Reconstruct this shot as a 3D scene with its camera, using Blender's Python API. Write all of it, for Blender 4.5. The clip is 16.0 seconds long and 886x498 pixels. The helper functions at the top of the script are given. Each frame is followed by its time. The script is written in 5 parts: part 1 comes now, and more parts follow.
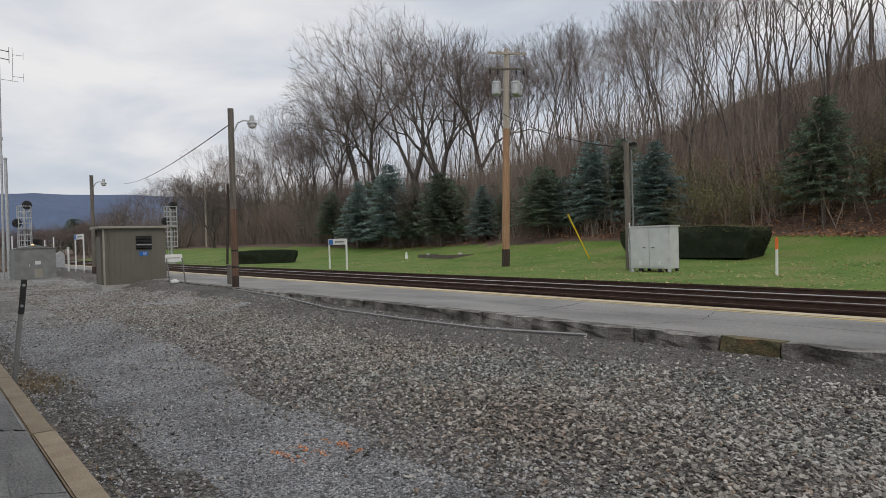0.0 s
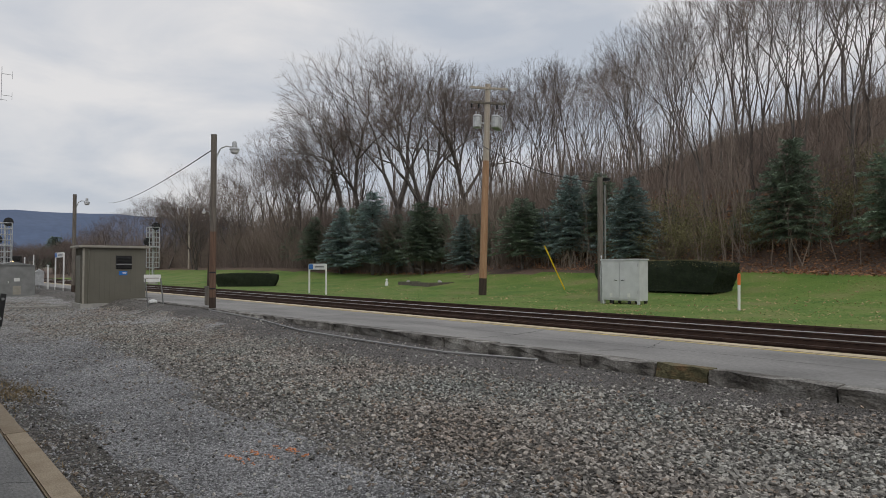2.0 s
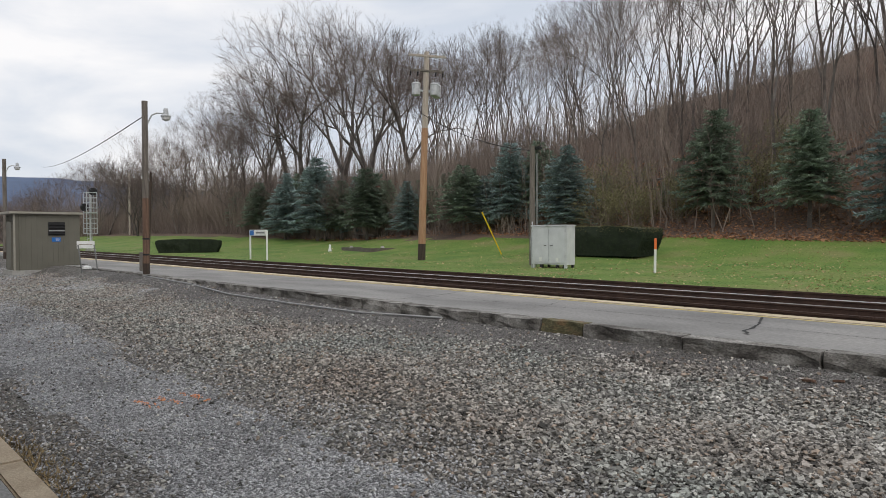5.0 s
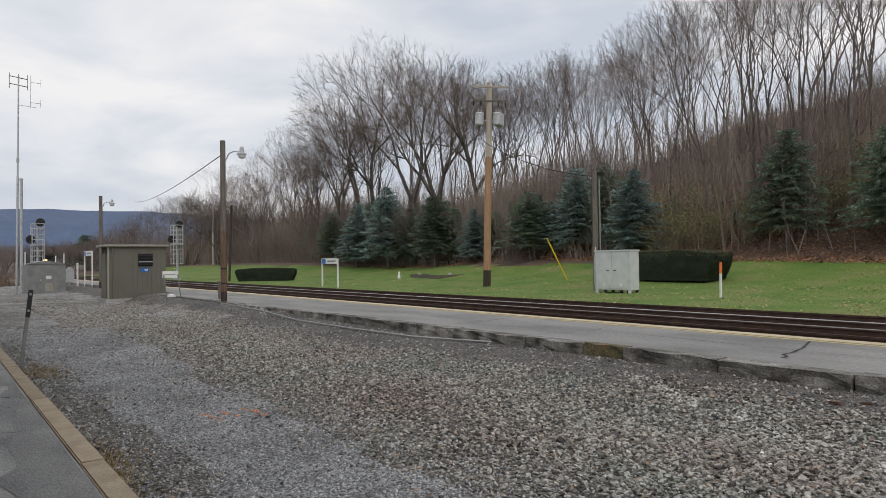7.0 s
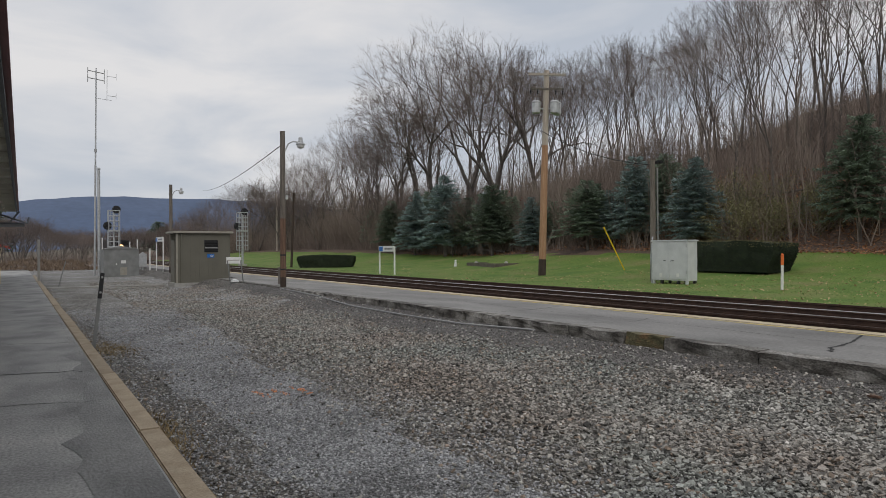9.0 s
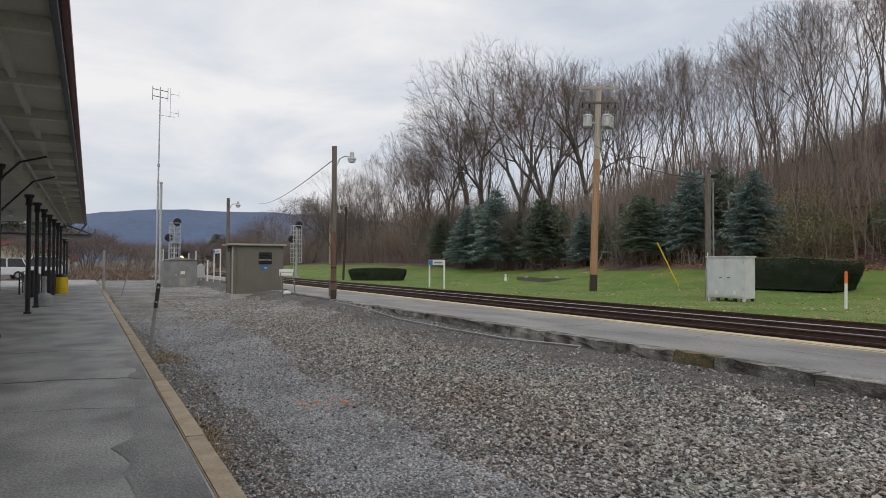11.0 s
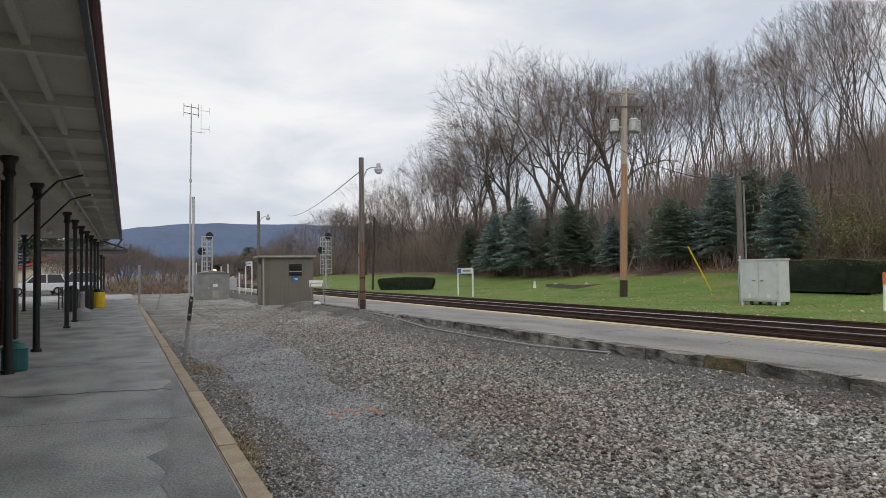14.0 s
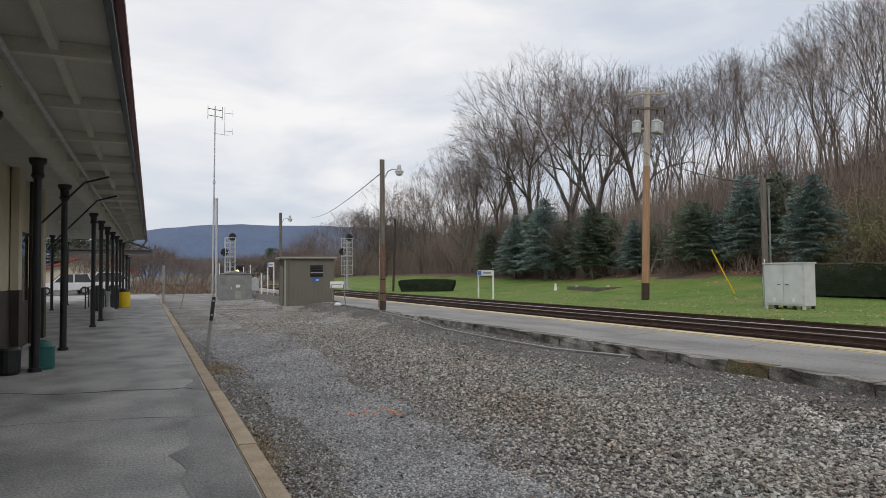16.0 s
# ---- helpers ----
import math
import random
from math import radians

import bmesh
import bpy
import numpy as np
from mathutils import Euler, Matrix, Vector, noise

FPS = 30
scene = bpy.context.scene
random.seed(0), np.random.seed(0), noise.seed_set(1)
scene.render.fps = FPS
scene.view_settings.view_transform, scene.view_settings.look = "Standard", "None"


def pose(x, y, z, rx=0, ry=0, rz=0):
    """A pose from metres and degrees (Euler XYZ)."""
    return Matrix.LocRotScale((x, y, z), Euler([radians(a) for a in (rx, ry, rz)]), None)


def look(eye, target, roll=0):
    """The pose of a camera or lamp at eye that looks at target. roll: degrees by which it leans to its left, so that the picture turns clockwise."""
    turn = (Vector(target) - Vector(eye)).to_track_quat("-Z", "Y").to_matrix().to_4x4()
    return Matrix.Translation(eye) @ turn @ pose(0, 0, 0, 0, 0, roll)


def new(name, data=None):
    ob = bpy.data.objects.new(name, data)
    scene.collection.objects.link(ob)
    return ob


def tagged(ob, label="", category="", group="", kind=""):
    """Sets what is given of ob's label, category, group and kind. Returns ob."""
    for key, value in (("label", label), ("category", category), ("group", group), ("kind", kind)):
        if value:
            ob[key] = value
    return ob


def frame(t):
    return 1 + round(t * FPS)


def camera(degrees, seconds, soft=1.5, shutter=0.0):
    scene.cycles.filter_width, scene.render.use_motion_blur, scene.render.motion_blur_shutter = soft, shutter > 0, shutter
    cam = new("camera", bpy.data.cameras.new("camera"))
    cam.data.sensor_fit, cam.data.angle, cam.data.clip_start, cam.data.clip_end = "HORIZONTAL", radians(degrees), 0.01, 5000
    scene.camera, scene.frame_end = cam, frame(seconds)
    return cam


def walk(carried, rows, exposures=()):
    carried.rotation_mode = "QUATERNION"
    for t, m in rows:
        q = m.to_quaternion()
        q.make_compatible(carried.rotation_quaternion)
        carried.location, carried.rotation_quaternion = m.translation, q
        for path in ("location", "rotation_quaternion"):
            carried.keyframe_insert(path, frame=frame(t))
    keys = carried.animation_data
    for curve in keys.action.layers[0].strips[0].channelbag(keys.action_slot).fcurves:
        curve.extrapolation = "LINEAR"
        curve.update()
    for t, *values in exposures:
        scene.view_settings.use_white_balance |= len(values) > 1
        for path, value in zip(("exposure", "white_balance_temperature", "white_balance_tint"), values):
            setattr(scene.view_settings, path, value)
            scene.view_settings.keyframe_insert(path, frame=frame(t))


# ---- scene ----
cam = camera(66.7, 16.0, soft=0.85)
PATH = [
    (0, (0.762, 2.962, 1.477), (2.002, 4.532, 1.451), -1.5),
    (0.5, (0.714, 2.803, 1.477), (1.97, 4.36, 1.513), -0.4),
    (1, (0.696, 2.6, 1.475), (2.001, 4.112, 1.574), -0.5),
    (1.5, (0.702, 2.405, 1.466), (1.97, 3.951, 1.506), -0.5),
    (2, (0.661, 2.262, 1.459), (1.935, 3.803, 1.516), -0.0),
    (2.5, (0.654, 2.115, 1.455), (1.937, 3.649, 1.505), -0.2),
    (3, (0.686, 1.892, 1.45), (1.986, 3.411, 1.394), 0.4),
    (3.5, (0.66, 1.76, 1.459), (1.988, 3.255, 1.404), -0.6),
    (4, (0.638, 1.602, 1.462), (2.029, 3.039, 1.423), 0.0),
    (6.5, (0.593, 0.624, 1.489), (1.879, 2.155, 1.452), -0.9),
    (7, (0.564, 0.495, 1.494), (1.781, 2.082, 1.528), -0.8),
    (7.5, (0.555, 0.359, 1.491), (1.747, 1.964, 1.543), 0.2),
    (8, (0.616, 0.235, 1.487), (1.793, 1.852, 1.528), 0.1),
    (8.5, (0.632, 0.161, 1.491), (1.756, 1.816, 1.489), -0.8),
    (9, (0.627, 0.151, 1.494), (1.698, 1.84, 1.495), -0.3),
    (11.5, (0.726, 0.055, 1.498), (1.643, 1.831, 1.548), -0.0),
    (12, (0.732, 0.022, 1.499), (1.629, 1.809, 1.556), -0.3),
    (12.5, (0.737, -0.005, 1.508), (1.615, 1.791, 1.555), -0.6),
    (13, (0.73, 0.002, 1.501), (1.639, 1.782, 1.563), -0.6),
    (13.5, (0.718, 0.018, 1.498), (1.604, 1.81, 1.573), -0.7),
    (14, (0.72, 0.006, 1.499), (1.582, 1.809, 1.567), -0.8),
    (14.5, (0.725, -0.021, 1.501), (1.57, 1.791, 1.569), -0.9),
    (15, (0.731, -0.034, 1.492), (1.563, 1.783, 1.562), -0.7),
    (15.5, (0.733, -0.038, 1.492), (1.552, 1.785, 1.56), -0.5),
    (16, (0.734, -0.013, 1.502), (1.54, 1.816, 1.576), -0.5),
]
EXPOSURES = [(0.0, 0.03), (1.0, 0.1), (1.5, -0.14), (2.0, -0.12), (3.0, 0.12), (4.0, 0.3), (6.5, 0.2), (7.0, 0.14), (7.5, -0.04), (8.0, -0.1), (9.0, -0.12), (11.5, 0.16), (16.0, 0.2)]
walk(cam, [(t, look(eye, target, roll)) for t, eye, target, roll in PATH], EXPOSURES)

# ---- light ----
world = bpy.data.worlds.new("world")
scene.world = world
world.use_nodes = True
wn, wl = world.node_tree.nodes, world.node_tree.links
wn.clear()
w_out = wn.new("ShaderNodeOutputWorld")
w_bg = wn.new("ShaderNodeBackground")
w_bg.inputs["Strength"].default_value = 0.1
w_sky = wn.new("ShaderNodeTexSky")
w_sky.sky_type, w_sky.sun_disc = "NISHITA", False
w_sky.sun_elevation, w_sky.sun_rotation = radians(30), radians(200)
w_sky.air_density, w_sky.dust_density = 1.0, 3.0
w_tc = wn.new("ShaderNodeTexCoord")
w_map = wn.new("ShaderNodeMapping")
w_map.inputs["Scale"].default_value = (1.0, 1.0, 3.2)
w_noise = wn.new("ShaderNodeTexNoise")
w_noise.inputs["Scale"].default_value = 2.4
w_noise.inputs["Detail"].default_value = 6.0
w_noise.inputs["Roughness"].default_value = 0.52
w_noise.inputs["Distortion"].default_value = 0.4
w_ramp = wn.new("ShaderNodeValToRGB")
w_ramp.color_ramp.elements[0].position, w_ramp.color_ramp.elements[0].color = 0.36, (5.5, 5.95, 6.7, 1)
w_ramp.color_ramp.elements[1].position, w_ramp.color_ramp.elements[1].color = 0.62, (8.4, 8.25, 8.25, 1)
w_mix = wn.new("ShaderNodeMix")
w_mix.data_type = "RGBA"
w_mix.inputs["Factor"].default_value = 0.94
wl.new(w_tc.outputs["Generated"], w_map.inputs["Vector"])
wl.new(w_map.outputs["Vector"], w_noise.inputs["Vector"])
wl.new(w_noise.outputs["Fac"], w_ramp.inputs["Fac"])
wl.new(w_sky.outputs["Color"], w_mix.inputs["A"])
wl.new(w_ramp.outputs["Color"], w_mix.inputs["B"])
wl.new(w_mix.outputs["Result"], w_bg.inputs["Color"])
wl.new(w_bg.outputs["Background"], w_out.inputs["Surface"])
sun = new("sun", bpy.data.lights.new("sun", "SUN"))
sun.data.energy, sun.data.angle, sun.data.color = 0.7, radians(25), (1.0, 0.96, 0.9)
sun.matrix_world = look((0, 0, 0), (0.3, 0.75, -0.9))


# ---- materials ----
def material(name, colors, scale=4.0, rough=0.8, metal=0.0, bump=0.0, bump_scale=60.0, fine=0.25, per_object=0.0, stretch=(1, 1, 1), detail=6.0, local=False, per_island=0.0):
    """Two or three colours blended by broad noise, broken up by fine noise, with relief."""
    m = bpy.data.materials.new(name)
    m.use_nodes = True
    n, l = m.node_tree.nodes, m.node_tree.links
    bsdf = n["Principled BSDF"]
    bsdf.inputs["Roughness"].default_value, bsdf.inputs["Metallic"].default_value = rough, metal
    tc = n.new("ShaderNodeTexCoord") if local else n.new("ShaderNodeNewGeometry")
    source = tc.outputs["Object"] if local else tc.outputs["Position"]
    mp = n.new("ShaderNodeMapping")
    mp.inputs["Scale"].default_value = stretch
    l.new(source, mp.inputs["Vector"])
    broad = n.new("ShaderNodeTexNoise")
    broad.inputs["Scale"].default_value, broad.inputs["Detail"].default_value = scale, detail
    l.new(mp.outputs["Vector"], broad.inputs["Vector"])
    ramp = n.new("ShaderNodeValToRGB")
    el = ramp.color_ramp.elements
    for i, c in enumerate(colors):
        p = 0.3 + 0.4 * i / max(1, len(colors) - 1)
        e = el[i] if i < 2 else el.new(p)
        e.position, e.color = p, (*c, 1)
    l.new(broad.outputs["Fac"], ramp.inputs["Fac"])
    small = n.new("ShaderNodeTexNoise")
    small.inputs["Scale"].default_value, small.inputs["Detail"].default_value = bump_scale, 3.0
    l.new(mp.outputs["Vector"], small.inputs["Vector"])
    spread = n.new("ShaderNodeMapRange")
    spread.inputs["From Min"].default_value, spread.inputs["From Max"].default_value = 0.25, 0.75
    spread.inputs["To Min"].default_value, spread.inputs["To Max"].default_value = 1 - fine, 1 + fine
    l.new(small.outputs["Fac"], spread.inputs["Value"])
    value = spread.outputs["Result"]
    for amount, node, socket in ((per_object, "ShaderNodeObjectInfo", "Random"), (per_island, "ShaderNodeNewGeometry", "Random Per Island")):
        if amount:
            info = n.new(node)
            vary = n.new("ShaderNodeMapRange")
            vary.inputs["To Min"].default_value, vary.inputs["To Max"].default_value = 1 - amount, 1 + amount
            l.new(info.outputs[socket], vary.inputs["Value"])
            times = n.new("ShaderNodeMath")
            times.operation = "MULTIPLY"
            l.new(value, times.inputs[0])
            l.new(vary.outputs["Result"], times.inputs[1])
            value = times.outputs["Value"]
    mul = n.new("ShaderNodeMix")
    mul.data_type, mul.blend_type = "RGBA", "MULTIPLY"
    mul.inputs["Factor"].default_value = 1.0
    l.new(ramp.outputs["Color"], mul.inputs["A"])
    l.new(value, mul.inputs["B"])
    l.new(mul.outputs["Result"], bsdf.inputs["Base Color"])
    if bump:
        b = n.new("ShaderNodeBump")
        b.inputs["Strength"].default_value, b.inputs["Distance"].default_value = min(1.0, bump), 0.01
        l.new(small.outputs["Fac"], b.inputs["Height"])
        l.new(b.outputs["Normal"], bsdf.inputs["Normal"])
    return m


M = {}
M["asphalt"] = material("asphalt", [(0.18, 0.179, 0.174), (0.315, 0.311, 0.3), (0.42, 0.413, 0.392)], 1.1, 0.75, 0, 0.7, 40, 0.35, stretch=(1.1, 0.8, 1), detail=9.0)
M["platform"] = material("platform_asphalt", [(0.17, 0.165, 0.158), (0.245, 0.238, 0.228), (0.3, 0.29, 0.276)], 0.9, 0.85, 0, 0.5, 30, 0.25, stretch=(1.2, 0.5, 1))
M["kerb"] = material("kerb_concrete", [(0.33, 0.26, 0.18), (0.45, 0.37, 0.27)], 5, 0.9, 0, 0.4, 70, 0.2, 0.12)
M["concrete"] = material("concrete", [(0.3, 0.29, 0.27), (0.42, 0.41, 0.38)], 4, 0.9, 0, 0.4, 50, 0.2)
M["edge_stone"] = material("edge_stone", [(0.035, 0.03, 0.026), (0.17, 0.16, 0.144), (0.34, 0.328, 0.305)], 1.3, 0.95, 0, 1.0, 16, 0.55, 0.3, stretch=(2.4, 2.2, 3.2))
M["yellow_line"] = material("yellow_line_paint", [(0.42, 0.36, 0.2), (0.62, 0.47, 0.13)], 3, 0.7, 0, 0.2, 60, 0.25)
M["cream_line"] = material("cream_edge_paint", [(0.46, 0.37, 0.24), (0.6, 0.51, 0.36)], 3, 0.8, 0, 0.2, 60, 0.2)
# rail heads: the sky's sheen is put into pale base colours, strong then dim
M["steel_sheen_rail"] = material("rail_head_steel_sheen", [(0.62, 0.61, 0.6), (0.78, 0.77, 0.76)], 2, 0.5, 0.35, 0.0, 60, 0.1)
M["worn_sheen_rail"] = material("worn_rail_head_sheen", [(0.32, 0.29, 0.27), (0.46, 0.43, 0.41)], 2, 0.55, 0.2, 0.1, 60, 0.15)
M["rust_rail"] = material("rail_web_rust", [(0.045, 0.025, 0.018), (0.085, 0.048, 0.034)], 5, 0.85, 0.0, 0.3, 60, 0.3)
M["tie"] = material("creosoted_tie", [(0.05, 0.038, 0.03), (0.1, 0.08, 0.065)], 6, 0.9, 0, 0.5, 40, 0.4, 0.25)
M["ballast_bed"] = material("ballast_bed", [(0.055, 0.043, 0.037), (0.12, 0.098, 0.085)], 9, 0.95, 0, 1.0, 30, 0.6)
M["hut_wall"] = material("hut_olive_siding", [(0.138, 0.131, 0.104), (0.158, 0.15, 0.12)], 2, 0.6, 0, 0.1, 90, 0.06)
M["hut_trim"] = material("hut_trim", [(0.3, 0.28, 0.23), (0.36, 0.34, 0.29)], 5, 0.6, 0, 0.1, 60, 0.1)
M["dark_metal"] = material("dark_metal", [(0.015, 0.015, 0.016), (0.03, 0.03, 0.032)], 6, 0.5, 0.2, 0.1, 60, 0.2)
M["black_paint"] = material("black_column_paint", [(0.012, 0.013, 0.015), (0.022, 0.024, 0.027)], 6, 0.45, 0, 0.1, 60, 0.2)
M["white_metal"] = material("pale_painted_metal", [(0.56, 0.57, 0.58), (0.66, 0.67, 0.68)], 3, 0.45, 0.1, 0.1, 50, 0.06)
M["galvanised"] = material("galvanised_steel", [(0.4, 0.41, 0.42), (0.56, 0.57, 0.58)], 8, 0.5, 0.4, 0.1, 60, 0.12)
M["grey_metal"] = material("grey_cabinet_metal", [(0.2, 0.205, 0.2), (0.27, 0.275, 0.27)], 3, 0.55, 0.3, 0.1, 60, 0.1)
M["white_paint"] = material("white_paint", [(0.68, 0.68, 0.66), (0.8, 0.8, 0.78)], 4, 0.6, 0, 0.1, 60, 0.08)
M["blue_sign"] = material("blue_sign", [(0.01, 0.13, 0.45), (0.014, 0.16, 0.52)], 6, 0.4, 0, 0, 60, 0.05)
M["orange"] = material("orange_plastic", [(0.7, 0.12, 0.025), (0.85, 0.2, 0.04)], 6, 0.5, 0, 0.1, 60, 0.15)
M["orange_spray"] = material("orange_spray_paint", [(0.72, 0.24, 0.09), (0.76, 0.36, 0.18)], 12, 0.8, 0, 0.1, 60, 0.3)
M["yellow"] = material("yellow_plastic", [(0.75, 0.5, 0.01), (0.82, 0.58, 0.02)], 6, 0.45, 0, 0, 60, 0.08)
M["teal"] = material("teal_plastic", [(0.012, 0.1, 0.095), (0.018, 0.13, 0.12)], 6, 0.5, 0, 0, 60, 0.1)
M["grey_plastic"] = material("grey_plastic", [(0.3, 0.3, 0.3), (0.36, 0.36, 0.36)], 6, 0.6, 0, 0, 60, 0.08)
M["pole_grey"] = material("weathered_pole_wood", [(0.11, 0.095, 0.08), (0.2, 0.175, 0.15)], 3, 0.9, 0, 0.6, 30, 0.3, stretch=(6, 6, 0.5))
M["pole_dark"] = material("tarred_pole_wood", [(0.035, 0.025, 0.02), (0.075, 0.051, 0.038)], 3, 0.9, 0, 0.5, 30, 0.3, stretch=(6, 6, 0.5))
M["pole_tan"] = material("tan_pole_wood", [(0.32, 0.17, 0.09), (0.43, 0.27, 0.165)], 3, 0.85, 0, 0.5, 30, 0.25, stretch=(6, 6, 0.4))
M["pole_pale"] = material("silvered_pole_wood", [(0.38, 0.32, 0.26), (0.48, 0.43, 0.37)], 3, 0.85, 0, 0.5, 30, 0.25, stretch=(6, 6, 0.4))
M["canopy_boards"] = material("canopy_underside_paint", [(0.5, 0.49, 0.425), (0.58, 0.57, 0.5)], 1.5, 0.75, 0, 0.15, 40, 0.1)
M["canopy_beam"] = material("canopy_beam_paint", [(0.56, 0.55, 0.48), (0.64, 0.63, 0.56)], 2, 0.7, 0, 0.15, 40, 0.1)
M["fascia"] = material("fascia_dark_paint", [(0.09, 0.1, 0.115), (0.125, 0.135, 0.15)], 3, 0.6, 0, 0.1, 40, 0.12)
M["maroon"] = material("maroon_gutter_paint", [(0.15, 0.04, 0.045), (0.2, 0.06, 0.06)], 3, 0.5, 0, 0.1, 40, 0.15)
M["roofing"] = material("roof_shingle", [(0.07, 0.065, 0.06), (0.11, 0.1, 0.095)], 3, 0.9, 0, 0.4, 40, 0.2)
M["wall_cream"] = material("cream_wall_paint", [(0.52, 0.46, 0.34), (0.6, 0.54, 0.41)], 2, 0.8, 0, 0.15, 50, 0.08)
M["wall_base"] = material("dark_wall_base", [(0.035, 0.028, 0.022), (0.06, 0.045, 0.036)], 3, 0.8, 0, 0.2, 50, 0.15)
M["glass"] = material("dark_window_glass", [(0.01, 0.011, 0.012), (0.016, 0.017, 0.018)], 2, 0.06, 0, 0, 50, 0.05)
M["car_white"] = material("white_car_paint", [(0.62, 0.63, 0.64), (0.68, 0.69, 0.7)], 2, 0.25, 0, 0, 50, 0.03)
M["car_silver"] = material("silver_car_paint", [(0.3, 0.32, 0.35), (0.36, 0.38, 0.41)], 2, 0.25, 0.3, 0, 50, 0.03)
M["rubber"] = material("tyre_rubber", [(0.015, 0.015, 0.015), (0.025, 0.025, 0.025)], 9, 0.85, 0, 0.2, 60, 0.2)
M["red_roof"] = material("red_roof", [(0.35, 0.05, 0.035), (0.45, 0.08, 0.05)], 3, 0.7, 0, 0.2, 40, 0.15)
M["bark"] = material("bare_bark", [(0.075, 0.062, 0.055), (0.125, 0.107, 0.095), (0.175, 0.155, 0.138)], 1.6, 0.95, 0, 0.4, 25, 0.3, 0.25)
M["twig"] = material("reddish_twigs", [(0.125, 0.097, 0.086), (0.19, 0.152, 0.134)], 1.2, 0.95, 0, 0.0, 25, 0.2, 0.25)
M["olive"] = material("olive_leaves", [(0.15, 0.145, 0.07), (0.24, 0.22, 0.11)], 0.8, 0.9, 0, 0, 25, 0.3, per_island=0.4)
M["brush"] = material("brown_undergrowth", [(0.17, 0.128, 0.108), (0.225, 0.18, 0.152), (0.265, 0.22, 0.18)], 0.25, 0.95, 0, 0, 25, 0.2, 0.0, per_island=0.35)
M["spruce"] = material("spruce_needles", [(0.115, 0.16, 0.112), (0.195, 0.245, 0.18)], 1.2, 0.8, 0, 0.0, 30, 0.35, 0.3, per_island=0.35)
M["blue_spruce"] = material("blue_spruce_needles", [(0.145, 0.205, 0.195), (0.245, 0.315, 0.305)], 1.2, 0.8, 0, 0.0, 30, 0.35, 0.2, per_island=0.35)
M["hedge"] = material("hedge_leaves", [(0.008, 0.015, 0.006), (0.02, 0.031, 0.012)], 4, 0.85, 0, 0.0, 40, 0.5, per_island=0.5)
M["hedge_top"] = material("hedge_browned_leaves", [(0.085, 0.082, 0.032), (0.15, 0.125, 0.06)], 4, 0.85, 0, 0.0, 40, 0.5, per_island=0.4)
M["red_leaf"] = material("red_leaves", [(0.2, 0.03, 0.025), (0.3, 0.06, 0.04)], 4, 0.85, 0, 0.0, 40, 0.3, per_island=0.4)
M["grass_blade"] = material("grass_blades", [(0.05, 0.112, 0.013), (0.1, 0.17, 0.028)], 0.4, 0.8, 0, 0, 30, 0.3, per_island=0.35)
M["dead_grass"] = material("dry_weeds", [(0.22, 0.165, 0.085), (0.32, 0.24, 0.13)], 2, 0.9, 0, 0, 30, 0.3, per_island=0.35)
M["bank_grass"] = material("reddish_dry_grass", [(0.15, 0.105, 0.075), (0.22, 0.16, 0.11)], 0.6, 0.95, 0, 0, 30, 0.3, per_island=0.4)
M["fallen_leaf"] = material("fallen_leaves", [(0.26, 0.12, 0.06), (0.42, 0.23, 0.12)], 1.5, 0.9, 0, 0, 30, 0.3, per_island=0.45)
M["stone"] = material("ballast_stone", [(0.24, 0.21, 0.184), (0.28, 0.267, 0.243), (0.252, 0.266, 0.246)], 0.5, 0.85, 0, 0.3, 60, 0.35, 0.5, per_island=0.85)
M["chippings"] = material("blue_chippings", [(0.28, 0.281, 0.286), (0.42, 0.423, 0.432)], 1.5, 0.85, 0, 0.3, 60, 0.3, per_island=0.6)
M["cinder_grit"] = material("cinder_grit", [(0.15, 0.138, 0.128), (0.24, 0.228, 0.214)], 1.5, 0.9, 0, 0.3, 60, 0.3, per_island=0.6)
# blue base colour stands in for the air's haze over the ridge
M["mountain"] = material("far_hazy_mountain", [(0.085, 0.12, 0.2), (0.1, 0.138, 0.225)], 0.004, 1.0, 0, 0, 0.03, 0.1)
M["far_field"] = material("far_field", [(0.12, 0.1, 0.072), (0.17, 0.142, 0.1)], 0.1, 0.95, 0, 0, 5, 0.2)
M["lamp_lens"] = material("lamp_lens", [(0.6, 0.6, 0.6), (0.7, 0.7, 0.7)], 5, 0.3, 0, 0, 50, 0.05)
M["brown_bin"] = material("brown_bin", [(0.14, 0.12, 0.1), (0.19, 0.17, 0.145)], 5, 0.7, 0, 0.2, 50, 0.15)
M["timber"] = material("landscape_timber", [(0.09, 0.075, 0.06), (0.15, 0.13, 0.11)], 5, 0.9, 0, 0.4, 40, 0.3)
M["mossy_stone"] = material("mossy_stone", [(0.05, 0.05, 0.025), (0.13, 0.115, 0.06), (0.2, 0.12, 0.06)], 2.2, 0.95, 0, 1.0, 16, 0.5, stretch=(2, 1.6, 4))
M["pole_brown"] = material("stained_pole_wood", [(0.1, 0.06, 0.042), (0.19, 0.115, 0.078)], 3, 0.9, 0, 0.6, 30, 0.3, stretch=(6, 6, 0.5))
M["lawn_leaf"] = material("pale_fallen_leaves", [(0.46, 0.31, 0.17), (0.62, 0.46, 0.28)], 1.5, 0.9, 0, 0, 30, 0.2, per_island=0.3)
M["patch"] = material("dark_asphalt_patch", [(0.12, 0.12, 0.118), (0.205, 0.203, 0.198), (0.28, 0.277, 0.265)], 1.4, 0.74, 0, 0.7, 40, 0.3, stretch=(1.3, 0.6, 1), detail=9.0)
